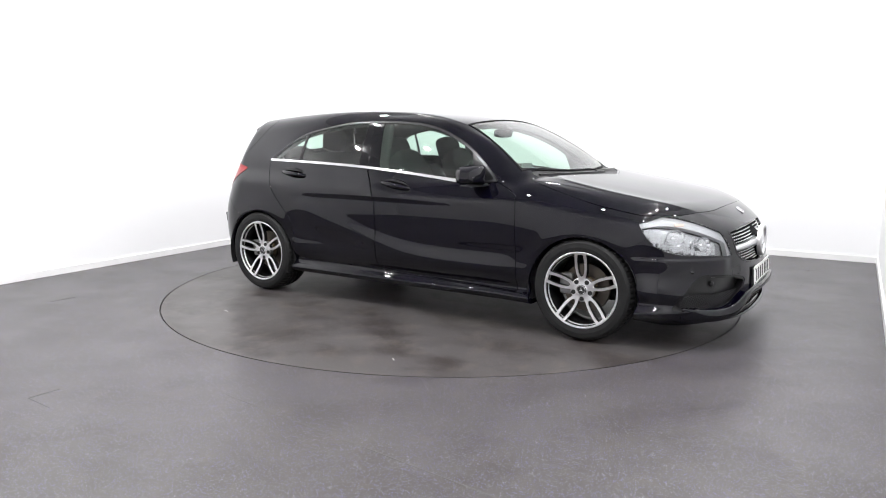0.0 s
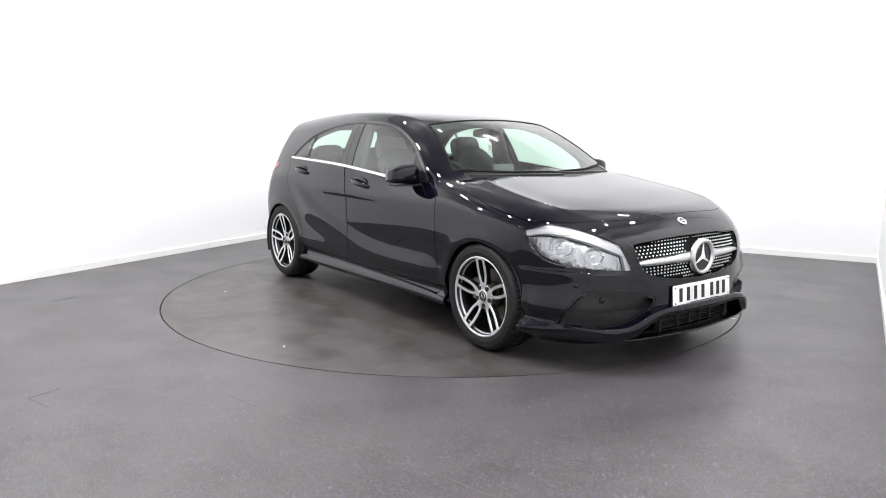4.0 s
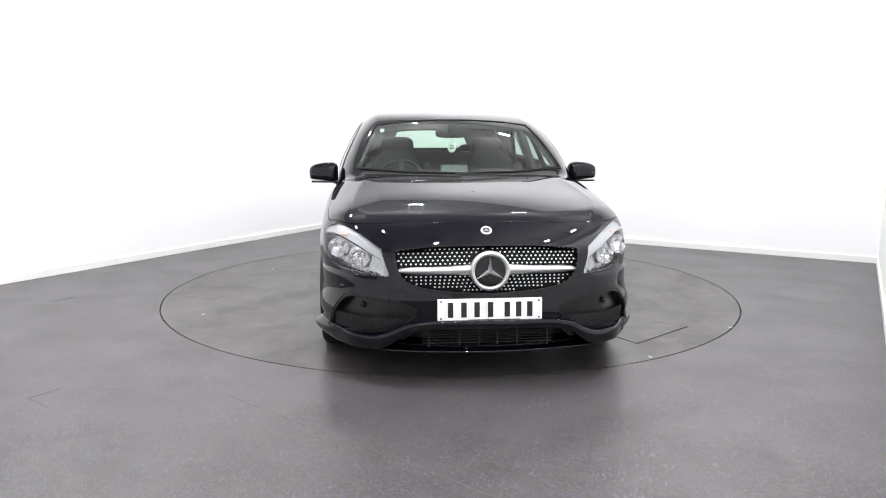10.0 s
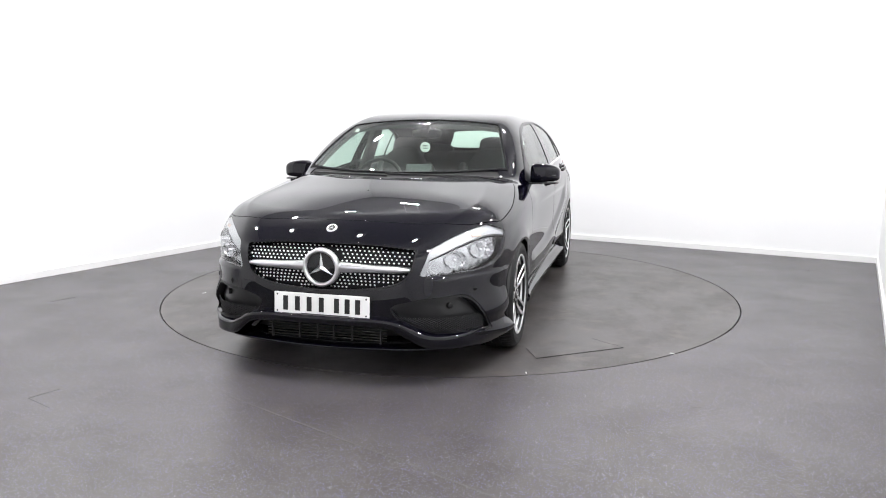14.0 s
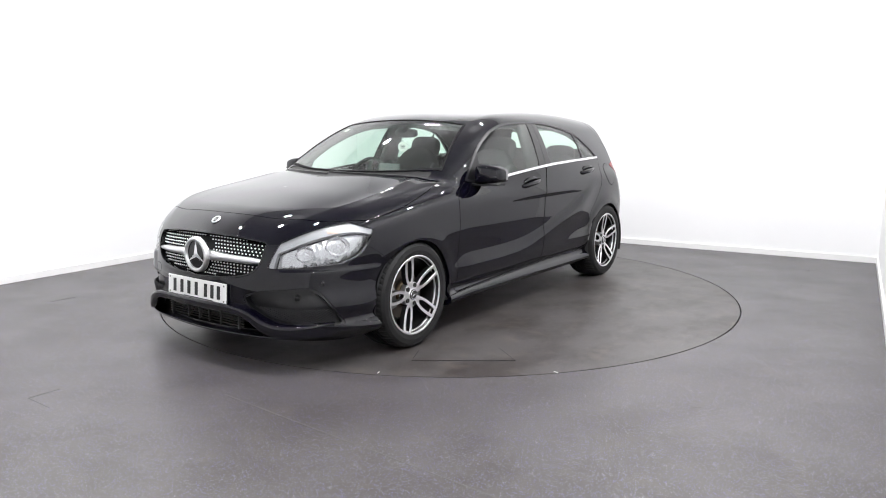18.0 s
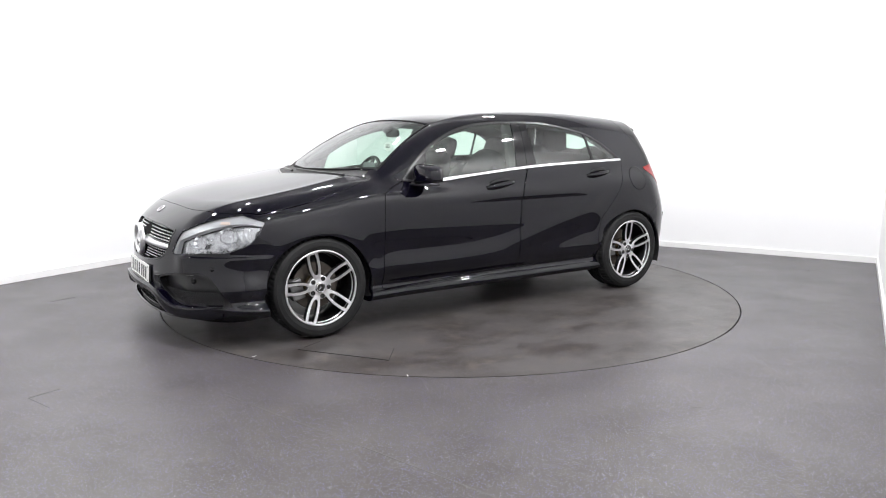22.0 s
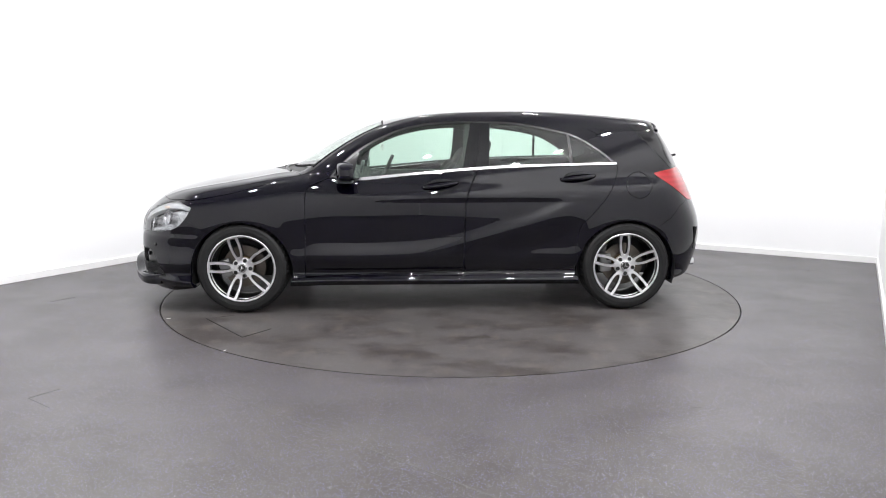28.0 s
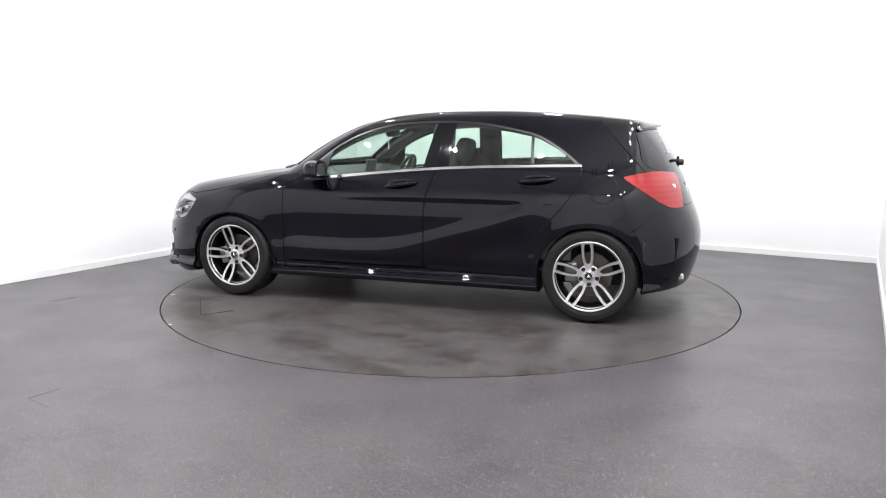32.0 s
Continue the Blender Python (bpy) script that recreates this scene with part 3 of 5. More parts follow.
def panel(name, v, f, mat, parent, side=1, lip=0.012, label="", lift=0.0, both=False):
    """One sheet of the shell with a turned-in lip; side -1 mirrors it, both joins the two halves."""
    if len(f) == 0:
        return None
    v, f = compact(v, f)
    nrm = body_normal(v)
    v = v + nrm * lift
    e, out = rim_edges(v, f, nrm)
    if both:
        keep = ~((np.abs(v[e[:, 0], 1]) < 1e-4) & (np.abs(v[e[:, 1], 1]) < 1e-4))
        e, out = e[keep], out[keep]
    ids = np.unique(e)
    back = np.full(len(v), -1)
    back[ids] = np.arange(len(ids))
    way = np.zeros((len(ids), 3))
    np.add.at(way, back[e[:, 0]], out)
    np.add.at(way, back[e[:, 1]], out)
    way /= np.linalg.norm(way, axis=1, keepdims=True) + 1e-9
    edge_n, r = nrm[ids], EDGE if mat in (M["paint"], M["gloss_black"], M["chrome"]) else 0.0
    rings = [(v[ids], edge_n)]
    if r:
        # a small rounded edge before the lip turns in
        rings += [(v[ids] + way * r * 0.7 - edge_n * r * 0.3, edge_n * 0.7 + way * 0.7), (v[ids] + way * r - edge_n * r, way)]
    rings += [(rings[-1][0], way), (rings[-1][0] - edge_n * lip, way)]
    verts = np.concatenate([v] + [q[0] for q in rings])
    per = np.concatenate([nrm] + [q[1] for q in rings])
    faces = [tuple(t) for t in f.tolist()]
    for k in range(len(rings) - 1):
        if k == len(rings) - 3:
            continue        # the next ring lies in the same place, with its own normals
        o, i = len(v) + k * len(ids) + back, len(v) + (k + 1) * len(ids) + back
        faces += [tuple(t) for t in np.stack([o[e[:, 1]], o[e[:, 0]], i[e[:, 0]], i[e[:, 1]]], 1).tolist()]
    if side < 0 or both:
        mirror_v, mirror_n, mirror_f = flip(verts), flip(per), [t[::-1] for t in faces]
        if both:
            m = len(verts)
            verts, per = np.concatenate([verts, mirror_v]), np.concatenate([per, mirror_n])
            faces = faces + [tuple(i + m for i in t) for t in mirror_f]
        else:
            verts, per, faces = mirror_v, mirror_n, mirror_f
    data = bpy.data.meshes.new(name)
    data.from_pydata(verts.tolist(), [], faces)
    data.update()
    data.polygons.foreach_set("use_smooth", [True] * len(faces))
    loops = np.zeros(len(data.loops), int)
    data.loops.foreach_get("vertex_index", loops)
    data.normals_split_custom_set(per[loops].tolist())
    return mesh_object(name, data, mat, parent, label)


def split(v, f, field, gap=0.0):
    v2, ins, out = cut(v, f, field(v) - gap / 2)
    piece = (v2, ins)
    if gap:
        v3, ins3, _ = cut(v2, ins, field(v2) + gap / 2)
        piece = (v3, ins3)
    return piece, (v2, out)
# ---------------------------------------------------------------- the car
car = new("car")
tagged(car, "glossy black five-door hatchback with chrome trim and alloy wheels", "car")
HUB_Z, HUB_Y = 0.303, 0.845


def by_xz(pts, low_y=0.4, high_z=9.0):
    line = rounded(pts)
    return lambda v: np.where((v[:, 1] > low_y) & (v[:, 2] < high_z), outline_field(line, v[:, 0], v[:, 2]), 1.0)


def by_front(pts):
    line = rounded(pts)
    return lambda v: np.where(v[:, 0] > 1.5, outline_field(line, v[:, 1], v[:, 2]), 1.0)


def by_back(pts):
    line = rounded(pts)
    return lambda v: np.where(v[:, 0] < -1.45, outline_field(line, v[:, 1], v[:, 2]), 1.0)


def by_top(pts, low_z):
    line = rounded(pts)
    return lambda v: np.where(v[:, 2] > low_z, outline_field(line, v[:, 0], v[:, 1]), 1.0)


def by_corner(pts, sign=1):
    line = rounded(pts)
    return lambda v: np.where((v[:, 0] * sign > 1.3) & (v[:, 2] < 1.2), outline_field(line, sign * v[:, 0] - v[:, 1], v[:, 2]), 1.0)


def arches(v):
    x = np.abs(v[:, 0]) - WB
    return np.where(v[:, 1] > 0.35, np.hypot(x * 0.985, v[:, 2] - 0.298) - 0.345, 1.0)


def mirrored(pts):
    return pts + [(-a, b) for a, b in pts[::-1]]


shell = body_grid()
_, shell = split(*shell, arches)

# the glazing of the sides, framed by one line of trim
SIDE_GLASS = [(0.74, 0.945), (0.74, 0.945), (0.66, 1.035), (0.50, 1.160), (0.307, 1.255), (0.123, 1.306), (-0.061, 1.326), (-0.246, 1.332), (-0.507, 1.327), (-0.693, 1.302), (-0.841, 1.273), (-0.987, 1.233), (-1.15, 1.139), (-1.285, 1.032), (-1.285, 1.032),
              (-0.743, 1.019), (-0.308, 1.0), (0.123, 0.965), (0.55, 0.924)]
dlo, shell = split(*shell, by_xz(SIDE_GLASS, 0.45))
windscreen_f = by_top([(1.095, 0.0), (1.095, 0.0), (1.03, 0.33), (0.86, 0.695), (0.86, 0.695), (0.62, 0.615), (0.37, 0.54), (0.37, 0.54), (0.383, 0.25), (0.39, 0.0), (0.39, 0.0), (0.39, -0.3), (0.39, -0.3), (1.095, -0.3), (1.095, -0.3)], 0.93)
windscreen, shell = split(*shell, windscreen_f)
cowl, shell = split(*shell, by_top([(1.25, 0.0), (1.25, 0.0), (1.14, 0.33), (0.985, 0.62), (0.94, 0.655), (0.90, 0.64), (0.90, 0.64), (1.0, 0.3), (1.06, -0.2), (1.06, -0.2), (1.25, -0.2), (1.25, -0.2)], 0.90))
HEADLIGHT = [(0.842, 0.742), (0.842, 0.742), (0.875, 0.680), (0.95, 0.612), (1.10, 0.572), (1.33, 0.561), (1.645, 0.548), (1.645, 0.548), (1.60, 0.615), (1.545, 0.684), (1.545, 0.684), (1.36, 0.736), (1.18, 0.770), (1.03, 0.785), (1.03, 0.785)]
lamp_f, shell = split(*shell, by_corner(HEADLIGHT))
GRILLE = mirrored([(0.0, 0.710), (0.255, 0.706), (0.473, 0.687), (0.473, 0.687), (0.455, 0.580), (0.395, 0.516), (0.25, 0.485), (0.0, 0.470)])
grille_f, shell = split(*shell, by_front(GRILLE))
INTAKE = [(1.80, 0.412), (1.52, 0.446), (1.27, 0.436), (1.065, 0.255), (1.065, 0.255), (1.20, 0.245), (1.55, 0.255), (1.72, 0.300), (1.82, 0.362)]
intake_f, shell = split(*shell, by_corner(INTAKE))
LOWER = mirrored([(0.0, 0.312), (0.18, 0.310), (0.37, 0.296), (0.37, 0.296), (0.475, 0.200), (0.475, 0.200), (0.2, 0.195), (0.0, 0.193)])
lower_f, shell = split(*shell, by_front(LOWER))
BONNET = [(2.010, 0.0), (2.010, 0.0), (2.002, 0.22), (1.985, 0.40), (1.935, 0.56), (1.86, 0.69), (1.75, 0.775), (1.66, 0.812), (1.42, 0.822), (1.20, 0.80), (1.06, 0.772), (0.94, 0.725), (0.94, 0.725), (1.15, 0.33), (1.262, 0.0), (1.262, 0.0), (1.262, -0.3), (1.262, -0.3), (2.010, -0.3), (2.010, -0.3)]
bonnet, shell = split(*shell, by_top(BONNET, 0.74), 0.005)
TAIL_LAMP = [(0.757, 0.972), (0.757, 0.972), (0.90, 0.995), (1.1, 1.004), (1.45, 0.985), (1.45, 0.985), (1.46, 0.93), (1.40, 0.785), (1.34, 0.765), (1.15, 0.776), (1.0, 0.820), (0.86, 0.886), (0.775, 0.942)]
lamp_r, shell = split(*shell, by_corner(TAIL_LAMP, -1))
REAR_GLASS = mirrored([(0.0, 1.305), (0.35, 1.298), (0.545, 1.275), (0.545, 1.275), (0.60, 1.18), (0.655, 1.065), (0.655, 1.065), (0.35, 1.035), (0.0, 1.03)])
rear_glass, shell = split(*shell, by_back(REAR_GLASS))
FRONT_DOOR = [(0.74, 0.940), (0.74, 0.940), (0.865, 0.885), (0.898, 0.83), (0.905, 0.60), (0.915, 0.255), (0.915, 0.255), (-0.195, 0.287), (-0.195, 0.287), (-0.200, 0.691), (-0.219, 0.828), (-0.285, 1.001), (-0.285, 1.001), (0.123, 0.963), (0.55, 0.922)]
front_door, shell = split(*shell, by_xz(FRONT_DOOR), 0.007)
REAR_DOOR = [(-0.292, 1.001), (-0.292, 1.001), (-0.226, 0.828), (-0.207, 0.691), (-0.202, 0.287), (-0.202, 0.287), (-0.945, 0.305), (-0.985, 0.45), (-1.015, 0.60), (-1.08, 0.672), (-1.195, 0.81), (-1.262, 0.941), (-1.28, 1.03), (-1.28, 1.03), (-0.743, 1.018)]
rear_door, shell = split(*shell, by_xz(REAR_DOOR), 0.006)
flap_f = lambda v: np.where(v[:, 1] > 0.5, np.hypot(v[:, 0] + 1.424, (v[:, 2] - 0.890) * 1.02) - 0.094, 1.0)
SKIRT = [(1.02, 0.10), (1.02, 0.10), (1.02, 0.247), (1.02, 0.247), (-1.02, 0.299), (-1.02, 0.299), (-1.02, 0.10), (-1.02, 0.10)]
skirt, shell = split(*shell, by_xz(SKIRT, 0.5), 0.004)
FRONT_BUMPER = [(1.585, -0.2), (1.585, -0.2), (1.585, 0.565), (1.585, 0.565), (1.745, 0.667), (1.80, 0.74), (1.90, 0.80), (2.6, 0.86), (2.6, 0.86), (2.6, -0.2), (2.6, -0.2)]
bumper_line = np.array(FRONT_BUMPER)
front_bumper, shell = split(*shell, lambda v: np.where(v[:, 0] > 1.2, outline_field(bumper_line, v[:, 0], v[:, 2]), 1.0), 0.003)
REAR_BUMPER = np.array([(-1.565, -0.2), (-1.565, 0.595), (-1.66, 0.657), (-1.735, 0.742), (-1.80, 0.775), (-2.6, 0.775), (-2.6, -0.2)])
rear_bumper, shell = split(*shell, lambda v: np.where(v[:, 0] < -1.2, outline_field(REAR_BUMPER, v[:, 0], v[:, 2]), 1.0), 0.004)
TAILGATE = mirrored([(0.0, 1.345), (0.40, 1.335), (0.60, 1.30), (0.60, 1.30), (0.665, 1.18), (0.715, 1.05), (0.60, 1.0), (0.50, 0.96), (0.505, 0.80), (0.505, 0.777), (0.505, 0.777), (0.0, 0.777)])
tailgate, shell = split(*shell, by_back(TAILGATE), 0.005)
BLADE_SIDE = np.array([(-1.350, 1.40), (-1.375, 1.345), (-1.441, 1.252), (-1.607, 1.077), (-1.70, 0.975), (-2.3, 0.975), (-2.3, 1.40)])
blade, shell = split(*shell, lambda v: np.where(v[:, 1] > 0.50, outline_field(BLADE_SIDE, v[:, 0], v[:, 2]), 1.0), 0.005)
FENDER = np.array([(0.901, 0.0), (0.901, 0.84), (0.87, 0.893), (0.88, 1.3), (2.6, 1.3), (2.6, 0.0)])
fender, shell = split(*shell, lambda v: np.where(v[:, 1] > 0.3, outline_field(FENDER, v[:, 0], v[:, 2]), 1.0), 0.003)
floor_pan, shell = split(*shell, lambda v: np.where(v[:, 1] < 0.80, v[:, 2] - 0.205, 1.0))

panel("roof_panel", *shell, M["paint"], car, both=True, lip=0.01)
panel("floor_pan", *floor_pan, M["dark"], car, both=True, lip=0.004, label="matt black underbody")
panel("bonnet", *bonnet, M["paint"], car, both=True)
panel("scuttle", *cowl, M["dark"], car, both=True, lift=-0.006, label="matt black plastic scuttle panel")
panel("front_bumper", *front_bumper, M["paint"], car, both=True, lip=0.02)
panel("rear_bumper", *rear_bumper, M["paint"], car, both=True, lip=0.02)
panel("tailgate", *tailgate, M["paint"], car, both=True)
windscreen, seal = split(*windscreen, lambda v: windscreen_f(v) + 0.012)
panel("windscreen_seal", *seal, M["seal"], car, both=True, lip=0.01, lift=0.004, label="matt black rubber seal")
panel("windscreen", *windscreen, M["glass"], car, both=True, lip=0.002, label="lightly tinted green windscreen")
clear_f = by_back(mirrored([(0.0, 1.270), (0.24, 1.264), (0.33, 1.252), (0.33, 1.252), (0.36, 1.18), (0.40, 1.105), (0.40, 1.105), (0.3, 1.092), (0.0, 1.09)]))
clear_part, frit = split(*rear_glass, clear_f)
panel("rear_window", *clear_part, M["glass"], car, both=True, lip=0.002, label="tinted rear window")
panel("rear_window_border", *frit, M["gloss_black"], car, both=True, lip=0.004, label="gloss black border of the rear window")

# glass of the sides: black frame, panes, a bright strip below
def band(v, a, b):
    """Where a line through a and b in x and z runs: below zero behind it."""
    return (v[:, 0] - (a[0] + (b[0] - a[0]) * (v[:, 2] - a[1]) / (b[1] - a[1])))


for side in (1, -1):
    v, f = dlo
    low = Spline((-1.285, 1.032), (-0.743, 1.019), (-0.308, 1.0), (0.123, 0.965), (0.55, 0.924), (0.80, 0.893))
    strip, rest = split(v, f, lambda q: q[:, 2] - low(q[:, 0]) - 0.0145)
    (v2, f2) = strip
    bright, black = split(v2, f2, lambda q: q[:, 0] - 0.53)
    panel("chrome_strip", *bright, M["chrome"], car, side, lip=0.006, lift=0.005, label="polished chrome strip below the side windows")
    panel("mirror_foot", *black, M["gloss_black"], car, side, lip=0.004, lift=0.003)
    inside = by_xz(SIDE_GLASS, 0.45)
    frame_, rest = split(*rest, lambda q: -(inside(q) + 0.016))
    edge, frame_ = split(*frame_, lambda q: -(inside(q) + 0.0055))
    panel("window_trim", *edge, M["satin_black"], car, side, lip=0.004, lift=0.002)
    panel("window_edge", *frame_, M["dull_trim"], car, side, lip=0.006, lift=0.004, label="dull metal bead round the side windows")
    corner, rest = split(*rest, lambda q: 0.575 - q[:, 0] + (q[:, 2] - 0.94) * -0.25)
    panel("mirror_corner", *corner, M["satin_black"], car, side, lip=0.004, lift=0.002)
    fore_pane, rest = split(*rest, lambda q: -band(q, (-0.190, 1.016), (-0.252, 1.323)))
    pillar, rest = split(*rest, lambda q: -band(q, (-0.366, 1.02), (-0.385, 1.323)))
    pillar_a, pillar_b = split(*pillar, lambda q: -band(q, (-0.283, 1.016), (-0.325, 1.323)), 0.005)
    panel("pillar_cover", *pillar_a, M["gloss_black"], car, side, lip=0.006, lift=0.002)
    panel("pillar_cover", *pillar_b, M["gloss_black"], car, side, lip=0.006, lift=0.002)
    rear_pane, rest = split(*rest, lambda q: -band(q, (-0.940, 1.038), (-0.925, 1.264)))
    bar, quarter = split(*rest, lambda q: -band(q, (-0.962, 1.038), (-0.944, 1.264)))
    panel("window_bar", *bar, M["satin_black"], car, side, lip=0.006, lift=0.003)
    for name, piece in (("front_side_window", fore_pane), ("rear_side_window", rear_pane), ("quarter_window", quarter)):
        panel(name, *piece, M["glass"], car, side, lip=0.002, lift=-0.002)
    panel("front_door", *front_door, M["paint"], car, side)
    panel("rear_door", *rear_door, M["paint"], car, side)
    panel("spoiler_blade", *blade, M["gloss_black"], car, side, lip=0.01, label="gloss black blade beside the rear window")
    panel("side_skirt", *skirt, M["paint"], car, side, lip=0.03)
    panel("front_wing", *fender, M["paint"], car, side, lip=0.02)

fuel_v, fuel_f = body_grid(0.02)
flap, _ = split(fuel_v, fuel_f, flap_f)
flap, ring = split(*flap, lambda v: flap_f(v) + 0.0055)
panel("fuel_flap", *flap, M["paint"], car, 1, lip=0.003, lift=0.0022)
panel("fuel_flap_joint", *ring, M["seal"], car, 1, lip=0.001, lift=0.0008)

# ---- lamps
for side in (1, -1):
    lamp = panel("headlight", *lamp_f, M["lens"], car, side, lip=0.004, label="clear headlight with chrome reflectors")
    top_edge = Spline((0.80, 0.742), (0.875, 0.765), (1.03, 0.783), (1.18, 0.770), (1.36, 0.736), (1.545, 0.684), (1.60, 0.668))
    def guide_f(q):
        s_ = q[:, 0] - q[:, 1]
        upper = top_edge(s_) - 0.050 - q[:, 2]
        inner = 1.60 - 0.40 * (q[:, 2] - 0.615) - 0.030 - s_
        return np.minimum(upper, inner)
    guide, bowl = split(*lamp_f, guide_f, 0.006)
    panel("light_guide", *guide, M["guide"], lamp, side, lip=0.03, lift=-0.012, label="white light guide along the lamp's upper edge")
    panel("reflector_bowl", *bowl, M["lamp_inside"], lamp, side, lip=0.002, lift=-0.05)
    tail = panel("tail_light", *lamp_r, M["red_lens"], car, side, lip=0.004, lift=0.003, label="red tail light with a clear lens inset")
    panel("lamp_base", *lamp_r, M["red_inside"], tail, side, lip=0.002, lift=-0.02)
    panel("lamp_housing", *lamp_r, M["dark"], tail, side, lip=0.002, lift=-0.03)
    panel("lamp_housing", *lamp_f, M["dark"], lamp, side, lip=0.002, lift=-0.065)


def on_body(y, z, x0=2.6, way=(-1, 0, 0)):
    """The place on the body straight behind a point before it."""
    a, d = np.array((x0, y, z), float), np.array(way, float)
    s = np.linspace(0, 1.6, 800)
    q = a + d * s[:, None]
    k = int(np.argmax(body_field(*q.T) < 0))
    return Vector(q[k])


def on_body_all(places):
    """How far forward the body reaches at each (y, z) of a list."""
    q = np.array(places, float)
    lo, hi = np.full(len(q), 1.3), np.full(len(q), 2.6)
    for _ in range(18):
        m = (lo + hi) / 2
        inside = body_field(m, q[:, 0], q[:, 1]) < 0
        lo, hi = np.where(inside, m, lo), np.where(inside, hi, m)
    return lo


def along_lamp(spread, z):
    """How far out the lamp's surface lies where x less y has the given value."""
    y = np.linspace(0.4, 0.85, 300)
    return float(np.interp(-spread, -(on_body_all([(q, z) for q in y]) - y), y))


for side in (1, -1):
    # two faceted bowls behind each headlight lens
    for spread, z, r, turn in ((1.13, 0.662, 0.060, 34), (1.37, 0.622, 0.052, 22)):
        y = along_lamp(spread, z)
        at = on_body(y, z)
        bm = lathe([(r, 0.0), (r * 0.97, -0.004), (r * 0.82, -0.024), (r * 0.5, -0.042), (0.012, -0.048), (0.011, -0.026), (0.007, -0.020), (0.0, -0.019)], 18)
        ob = part("reflector", bm, M["facet"], car)
        ob.matrix_basis = Matrix.Translation((at.x - 0.020, side * (at.y - 0.012), at.z)) @ pose(0, 0, 0, 0, 0, -90 + side * turn) @ pose(0, 0, 0, 8) @ Matrix.Diagonal((1.10, 1, 0.86, 1))
    # the amber turn lens within the upper band
    y = along_lamp(1.16, 0.737)
    at = on_body(y, 0.737)
    ob = part("indicator_lens", box_bm((0.010, 0.058, 0.018), (0, 0, 0), 0.004), M["amber"], car)
    ob.matrix_basis = Matrix.Translation((at.x - 0.008, side * (at.y - 0.006), at.z - 0.004)) @ pose(0, 0, 0, 0, -28, side * 48)
    # the pale reversing lens in the tail light
    at = on_body(0.56, 0.905, -2.6, (1, 0, 0))
    ob = part("reversing_lens", box_bm((0.010, 0.075, 0.026), (0, 0, 0), 0.004), M["lens_white"], car)
    ob.matrix_basis = Matrix.Translation((at.x + 0.002, side * at.y, at.z)) @ pose(0, 0, 0, 0, 22, -side * 34)


# ---------------------------------------------------------------- wheels
def spoke_mesh():
    """One double spoke, upright: a long loop round an open slot."""
    outer = [(0.040, -0.017), (0.068, -0.0240), (0.095, -0.0325), (0.13, -0.0385), (0.18, -0.0395), (0.227, -0.0370), (0.227, 0.0370), (0.18, 0.0395), (0.13, 0.0385), (0.095, 0.0325), (0.068, 0.0240), (0.040, 0.017)]
    inner = [(0.080, -0.003), (0.085, -0.0090), (0.098, -0.0150), (0.13, -0.0200), (0.18, -0.0208), (0.216, -0.0165), (0.216, 0.0165), (0.18, 0.0208), (0.13, 0.0200), (0.098, 0.0150), (0.085, 0.0090), (0.080, 0.003)]

    def dish(r):
        return -0.012 + 0.028 * (max(0.0, r - 0.045) / 0.18) ** 1.4

    bm = bmesh.new()
    n = len(outer)
    mid = [((a[0] + b[0]) / 2, (a[1] + b[1]) / 2) for a, b in zip(outer, inner)]

    def ring(pts, dy, shrink=0.0):
        out = []
        for (r, w), (mr, mw) in zip(pts, mid):
            r2, w2 = r + (mr - r) * shrink, w + (mw - w) * shrink
            out.append(bm.verts.new((w2, dish(r) + dy, r2)))
        return out

    of, inn = ring(outer, 0.0, 0.16), ring(inner, 0.0, 0.16)
    oe, ie = ring(outer, -0.003), ring(inner, -0.003)
    ob_, ib = ring(outer, -0.034), ring(inner, -0.030)
    for i in range(n):
        j = (i + 1) % n
        f = bm.faces.new((of[i], of[j], inn[j], inn[i]))
        f.material_index = 0
        for a, b, mi in ((oe, of, 0), (ob_, oe, 1), (inn, ie, 0), (ie, ib, 1)):
            f = bm.faces.new((a[i], a[j], b[j], b[i]))
            f.material_index = mi
        f = bm.faces.new((ib[i], ib[j], ob_[j], ob_[i]))
        f.material_index = 1
    bmesh.ops.recalc_face_normals(bm, faces=bm.faces)
    data = bpy.data.meshes.new("spoke")
    bm.to_mesh(data)
    bm.free()
    data.materials.append(M["alloy"])
    data.materials.append(M["grey_alloy"])
    return data


def star_bm(radius, thick, core=0.16):
    """Three tapered arms."""
    bm = bmesh.new()
    top, c0 = bm.verts.new((0, thick, 0)), []
    for k in range(6):
        a = math.pi / 2 + k * math.pi / 3
        r = radius if k % 2 == 0 else radius * core
        c0.append(bm.verts.new((r * math.cos(a), 0.0, r * math.sin(a))))
    for k in range(6):
        bm.faces.new((top, c0[k], c0[(k + 1) % 6]))
    bm.faces.new(c0)
    bmesh.ops.recalc_face_normals(bm, faces=bm.faces)
    return bm


